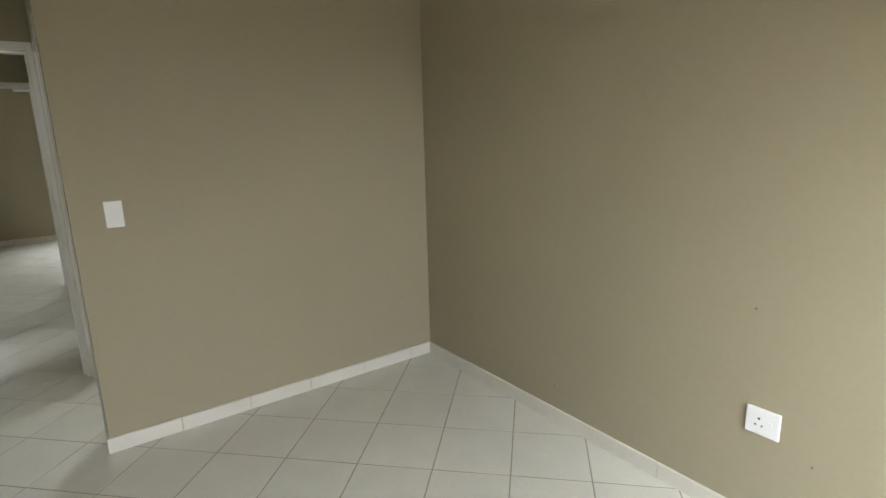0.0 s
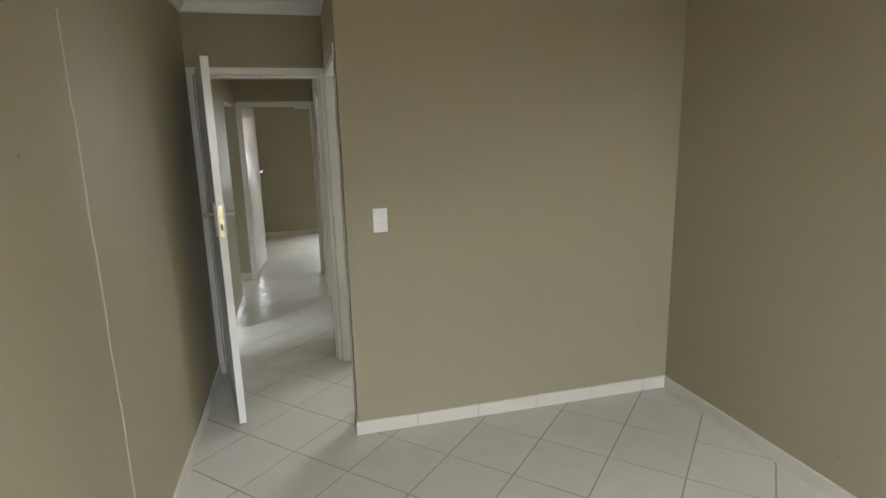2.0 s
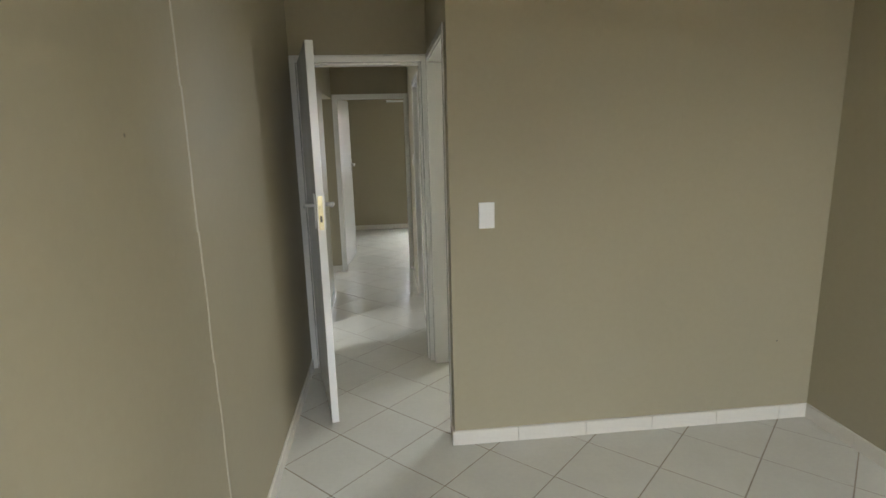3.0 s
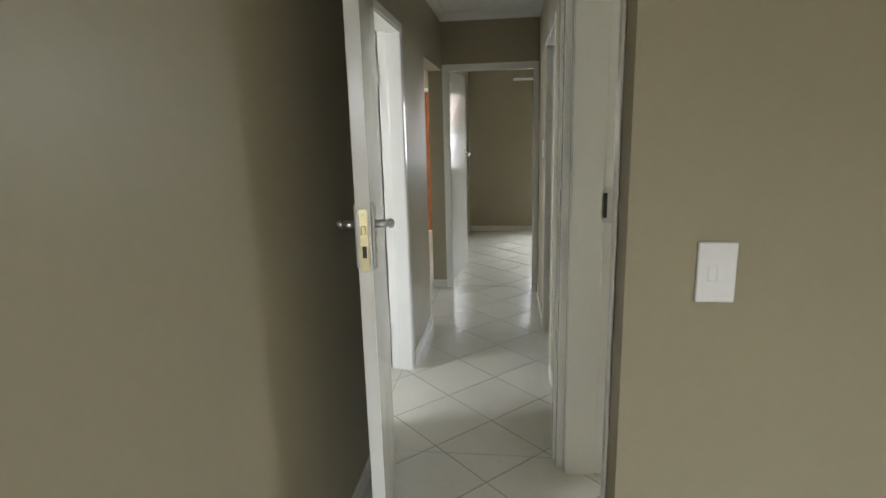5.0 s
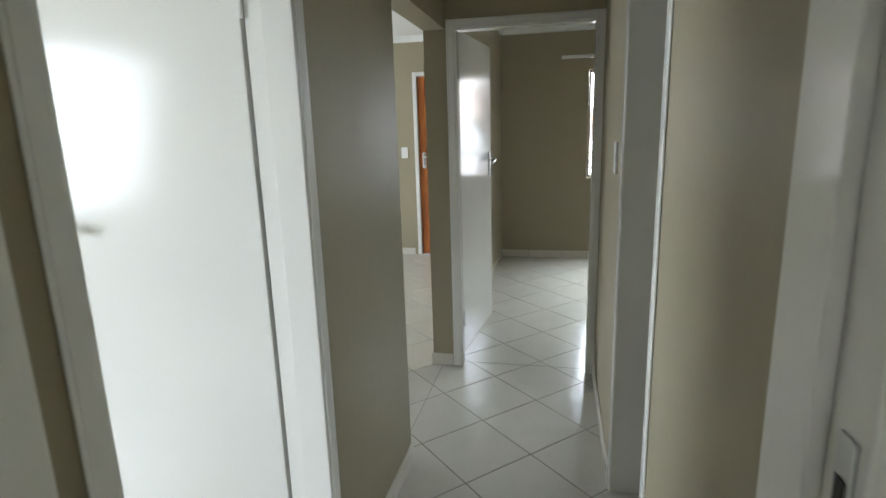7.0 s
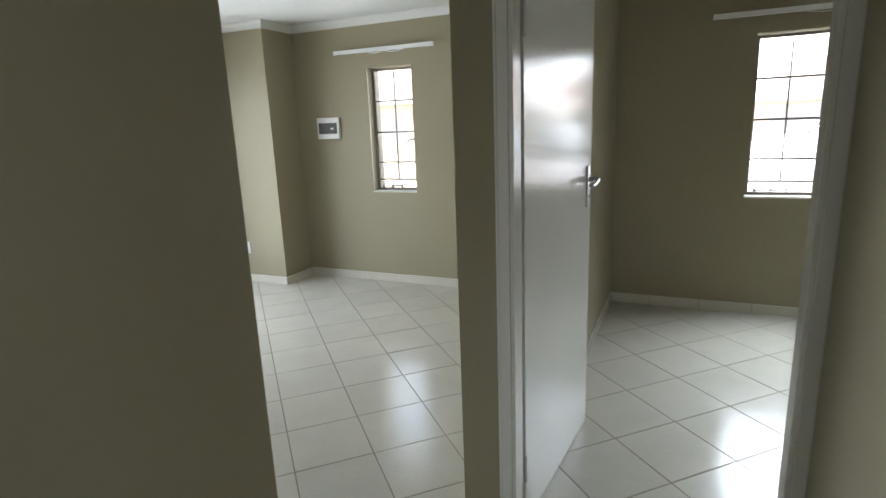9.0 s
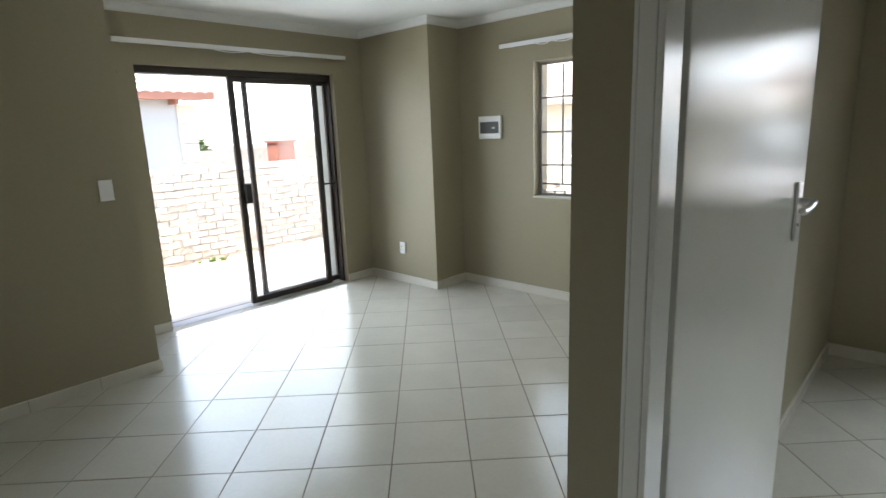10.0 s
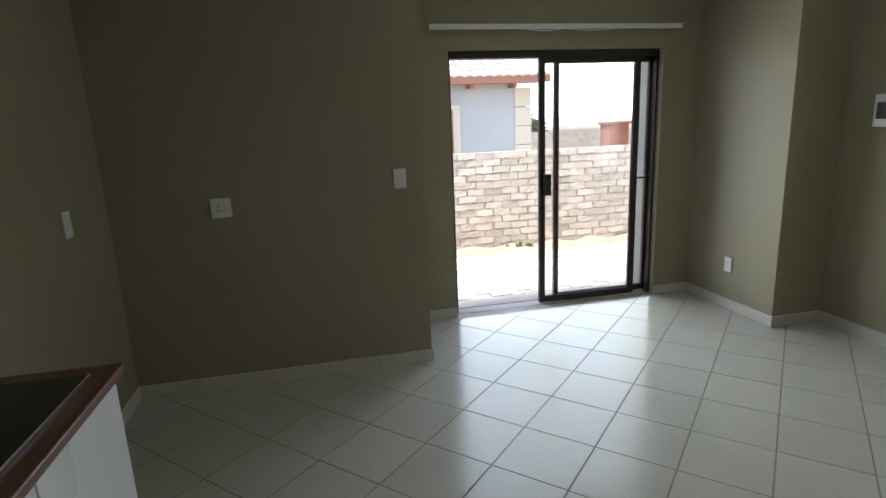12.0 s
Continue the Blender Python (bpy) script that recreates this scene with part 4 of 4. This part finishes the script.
M_CREAM = varied("cream_plaster", (0.6, 0.54, 0.43), 0.85, big=1, fine=40, amount=0.07, bump=0.3)
far_house(pose(-26, 14.5, 0, 0, 0, 90), 8.0, 6.0, 1.15, 1.6, M_PLASTER, "low pale house in the distance", [(2.0, 3.2, 0.5, 1.0)])
far_house(pose(-36, 24.0, 0, 0, 0, 90), 9.0, 6.0, 1.25, 1.75, M_CREAM, "pale house in the far distance", [(3.0, 4.2, 0.5, 1.1)])
far_house(pose(-14.5, 22.5, 0), 13.0, 7.0, 2.3, 4.3, M_CREAM, "cream house across the street", [(2.4, 3.3, 0.8, 1.7), (5.2, 6.1, 0.8, 1.7), (8.2, 9.1, 0.8, 1.7)])
far_house(pose(1.2, 24.0, 0), 9.0, 7.0, 1.9, 3.4, M_PLASTER, "pale house across the street", [(1.0, 2.2, 0.9, 1.7), (4.0, 5.2, 0.9, 1.7)])
M_TAR = varied("dusty_gravel", (0.36, 0.31, 0.24), 0.9, big=2, fine=80, amount=0.2, bump=0.4)
tagged(part("road", bbox(-60, 60, 17.5, 21.5, -0.14, -0.134), M_TAR), "pale dusty gravel street in front of the house", "road", kind="structure")


def mound(x, y, w, hgt, material, label, r):
    bm = bmesh.new()
    bmesh.ops.create_icosphere(bm, subdivisions=3, radius=1)
    for v in bm.verts:
        v.co = Vector((v.co.x * w, v.co.y * w * 0.6, max(v.co.z, -0.1) * hgt)) * (1 + 0.35 * noise.noise(v.co * 2.2 + Vector((x, y, 0))))
    ob = part("rubble_heap", bm, material, smooth=True)
    ob.matrix_world = pose(x, y, -0.14)
    tagged(ob, label, "rubble heap")


mound(-8.4, 19.3, 0.75, 0.3, M_SOIL, "heap of reddish soil outside the window", rng)


# ---- car ----
def car(m):
    ob = thing("car", "parked white hatchback on the street side", "car", m)
    paint = mat("white_car_paint", (0.75, 0.76, 0.78), 0.15)
    # cabin glass base is lightened to stand for reflected sky
    tint = mat("car_glass_sky_grey", (0.3, 0.32, 0.33), 0.05)
    rubber = mat("tyre_rubber", (0.02, 0.02, 0.02), 0.8)

    def loft(sections, width, mt, nm, taper):
        bm = bmesh.new()
        rings = []
        for x, z0, z1 in sections:
            w0, w1 = width / 2, width / 2 * taper
            rings.append([bm.verts.new(p) for p in ((x, -w0 * 0.96, z0), (x, -w0, (z0 + z1) / 2), (x, -w1, z1), (x, w1, z1), (x, w0, (z0 + z1) / 2), (x, w0 * 0.96, z0))])
        for a, b in zip(rings, rings[1:]):
            for k in range(6):
                bm.faces.new((a[k], a[(k + 1) % 6], b[(k + 1) % 6], b[k]))
        bm.faces.new(rings[0][::-1])
        bm.faces.new(rings[-1])
        return part(nm, bevelled(bm, 0.03, 2), mt, ob, smooth=True)
    loft([(0, 0.3, 0.6), (0.15, 0.22, 0.72), (1.0, 0.2, 0.88), (2.6, 0.2, 0.93), (3.6, 0.22, 0.92), (3.75, 0.32, 0.7)], 1.65, paint, "body", 0.92)
    loft([(0.95, 0.86, 0.9), (1.6, 0.86, 1.38), (2.6, 0.86, 1.45), (3.3, 0.86, 1.36), (3.65, 0.86, 0.95)], 1.45, tint, "cabin_glass", 0.78)
    part("roof", bbox(1.6, 3.25, -0.56, 0.56, 1.42, 1.48, 0.02), paint, ob)
    for x in (0.72, 3.02):
        for y in (-0.76, 0.62):
            wh = part("wheel", tube([(x, y, 0.29), (x, y + 0.14, 0.29)], 0.29, 24), rubber, ob, smooth=False)
            part("rim", tube([(x, y - 0.006, 0.29), (x, y + 0.146, 0.29)], 0.18, 16), M_CHROME, wh)
    for y in (-0.62, 0.4):
        part("headlight", bbox(-0.01, 0.12, y, y + 0.22, 0.6, 0.72, 0.02), M_GLASS, ob)
    for y in (-0.78, 0.7):
        part("mirror", bbox(1.15, 1.25, y - 0.06, y + 0.14, 0.92, 1.02, 0.02), paint, ob)
    return ob


car(pose(0.45, 16.4, -0.14, 0, 0, 6))
bm = bmesh.new()
bmesh.ops.create_grid(bm, x_segments=14, y_segments=10, size=0.28)
for v in bm.verts:
    v.co = Vector((v.co.x * 0.9, v.co.y * 0.6, 0.05 + 0.16 * max(0.0, noise.noise(v.co * 5.0) + 0.25)))
tp = part("tarpaulin", bm, mat("blue_tarpaulin", (0.42, 0.46, 0.62), 0.6), smooth=True)
tp.matrix_world = pose(-7.2, 19.6, -0.14)
tp.modifiers.new("thickness", "SOLIDIFY").thickness = 0.01
tagged(tp, "crumpled faded bluish tarpaulin lying on the ground", "tarpaulin")

# ---- trees and fence across the street ----
M_CROWN = varied("dusty_tree_leaf", (0.1, 0.14, 0.05), 0.6, amount=0.3, bump=0, per_piece=0.0)
M_BARK = varied("grey_bark", (0.2, 0.16, 0.12), 0.9, amount=0.2, bump=0.4)


def tree(x, y, height, spread, r):
    ob = thing("tree", "small dusty green tree across the street", "tree", pose(x, y, -0.14), group="street trees")
    bm = tube([(0, 0, 0), (0.03, 0.02, height * 0.25), (-0.02, 0.05, height * 0.5), (0.05, 0, height * 0.8)], 0.07, 8)
    for v in bm.verts:
        k = 1 - 0.7 * v.co.z / height
        v.co.x, v.co.y = v.co.x * k, v.co.y * k
    part("trunk", bm, M_BARK, ob)
    tips = []
    for k in range(7):
        a, z = k * 0.9 + r.uniform(-0.3, 0.3), height * r.uniform(0.35, 0.6)
        tip = Vector((math.cos(a) * spread * r.uniform(0.5, 0.9), math.sin(a) * spread * r.uniform(0.5, 0.9), height * r.uniform(0.6, 0.95)))
        part("limb", tube([(0, 0, z), tuple((Vector((0, 0, z)) + tip) / 2 + Vector((0, 0, 0.08))), tuple(tip)], 0.02, 6), M_BARK, ob)
        tips.append(tip)
    bm = bmesh.new()
    for k in range(900):
        c = r.choice(tips) + Vector((r.gauss(0, spread * 0.28), r.gauss(0, spread * 0.28), r.gauss(0, height * 0.1)))
        u = Vector((r.uniform(-1, 1), r.uniform(-1, 1), r.uniform(-0.6, 0.6))).normalized() * r.uniform(0.05, 0.1)
        v = u.orthogonal().normalized() * u.length * 0.45
        bm.faces.new([bm.verts.new(c + q) for q in (-u, v, u, -v)])
    part("crown", bm, M_CROWN, ob)


for x, y, h, w in ((4.6, 36.0, 2.0, 1.0), (8.4, 37.0, 2.3, 1.2), (-17.5, 13.9, 1.55, 0.4)):
    tree(x, y, h, w, rng)
gw = part("garden_wall", bbox(-13.5, -3.5, 21.2, 21.35, -0.14, 0.62, 0.01), M_CREAM)
tagged(gw, "low cream plastered garden wall across the street", "garden wall", kind="structure")
for k in range(6):
    gp = part("fence_post", bbox(-13.2 + k * 1.8, -12.95 + k * 1.8, 21.12, 21.42, -0.14, 0.95, 0.01), M_PLASTER)
    tagged(gp, "pale plastered pillar of the garden wall", "fence post", group="garden wall pillars")

# ---- light in the openings ----
for x, aim in ((0.7, -0.75), (1.5, 0.4)):
    window_light("bedroom_window_light", x, BED_S + 0.02, 1.5, 0.8, 1.2, (aim, 1, -0.9), W_BED / 2, spread=100)
window_light("sliding_door_light", X_SD + 0.008, 8.9, 1.02, 1.7, 2.0, (1, 0, 0), W_SD, spread=130)
window_light("living_window_light", -2.38, Y_FRONT + 0.03, 1.46, 0.44, 1.1, (0, -1, 0), W_LW)
window_light("end_window_light", 1.0, Y_FRONT + 0.03, 1.46, 0.88, 1.1, (0.25, -1, -1.0), W_EW, spread=116)
window_light("left_room_window_light", -3.37, 3.9, 1.5, 1.2, 1.2, (1, 0.35, -0.55), W_LR)
window_light("bath_window_light", 1.99, Y_BATH - 0.004, 1.7, 0.74, 0.8, (0, -1, -0.5), W_BA, spread=126)
# added fill lamp, larger than the small unseen opening behind it
window_light("second_bath_fill_light", BED_E - 0.02, 6.6, 1.8, 0.4, 0.6, (-1, 0, -0.5), W_BB)

# ---- floor tiles, at 45 degrees to the walls ----
def clip_poly(poly, x0, x1, y0, y1):
    """The part of a convex polygon inside a rectangle."""
    for axis, lim, keep in ((0, x0, 1), (0, x1, -1), (1, y0, 1), (1, y1, -1)):
        out = []
        for i, p in enumerate(poly):
            q = poly[(i + 1) % len(poly)]
            pin, qin = (p[axis] - lim) * keep >= 0, (q[axis] - lim) * keep >= 0
            if pin:
                out.append(p)
            if pin != qin:
                f = (lim - p[axis]) / (q[axis] - p[axis])
                out.append((p[0] + f * (q[0] - p[0]), p[1] + f * (q[1] - p[1])))
        poly = out
        if len(poly) < 3:
            return []
    return poly


def tile_mesh(poly):
    bm = bmesh.new()
    n = len(poly)
    cx, cy = sum(p[0] for p in poly) / n, sum(p[1] for p in poly) / n
    rad = max(math.hypot(x - cx, y - cy) for x, y in poly)
    s = 1 - 0.0015 / max(rad, 0.02)
    top = [bm.verts.new((cx + (x - cx) * s, cy + (y - cy) * s, 0.0)) for x, y in poly]
    low = [bm.verts.new((x, y, -0.0015)) for x, y in poly]
    bm.faces.new(top)
    for i in range(n):
        j = (i + 1) % n
        bm.faces.new((low[i], low[j], top[j], top[i]))
    return mesh_of("tile", bm, M_TILE)


tilt = random.Random(11)


def lay(x0, x1, y0, y1, pitch, degrees, nx, ny, gap=0.004):
    """Tiles over a rectangle, on a lattice with one joint crossing at (nx, ny)."""
    a = radians(degrees)
    u, v = Vector((math.cos(a), math.sin(a))), Vector((-math.sin(a), math.cos(a)))
    g = (pitch - gap) / 2
    corners = [u * g + v * g, u * -g + v * g, u * -g + v * -g, u * g + v * -g]
    whole = tile_mesh([tuple(c) for c in corners])
    reach = int((abs(x1 - x0) + abs(y1 - y0)) / pitch) + 40
    for i in range(-reach, reach):
        for j in range(-reach, reach):
            c = Vector((nx, ny)) + u * (i + 0.5) * pitch + v * (j + 0.5) * pitch
            if not (x0 - 0.3 < c.x < x1 + 0.3 and y0 - 0.3 < c.y < y1 + 0.3):
                continue
            poly = [tuple(c + k) for k in corners]
            cut = clip_poly(poly, x0, x1, y0, y1)
            if len(cut) < 3:
                continue
            area = abs(sum(p[0] * q[1] - q[0] * p[1] for p, q in zip(cut, cut[1:] + cut[:1]))) / 2
            if area < 0.001:
                continue
            if area > (pitch - gap) ** 2 - 1e-4:
                ob = new("tile", whole)
                ob.location = (c.x, c.y, 0)
            else:
                ob = new("tile", tile_mesh([(p[0] - c.x, p[1] - c.y) for p in cut]))
                ob.location = (c.x, c.y, 0)
            ob.rotation_euler = (radians(tilt.gauss(0, 0.09)), radians(tilt.gauss(0, 0.09)), 0)
            ob.parent = floor


for x0, x1, y0, y1 in ((XLO + 0.06, BED_E + 0.05, BED_S - 0.05, Y_BED_DOOR + 0.06), (-0.45, BED_E + 0.05, Y_BED_DOOR + 0.063, Y_END + 0.06),
                       (-0.45, 3.05, Y_END + 0.063, Y_FRONT + 0.05), (X_SD - 0.16, -0.453, Y_KIT - 0.05, Y_FRONT + 0.05), (-3.45, -0.453, 2.95, Y_KIT - 0.053)):
    lay(x0, x1, y0, y1, 0.364, 44.7, 0.144, 6.134, 0.005)
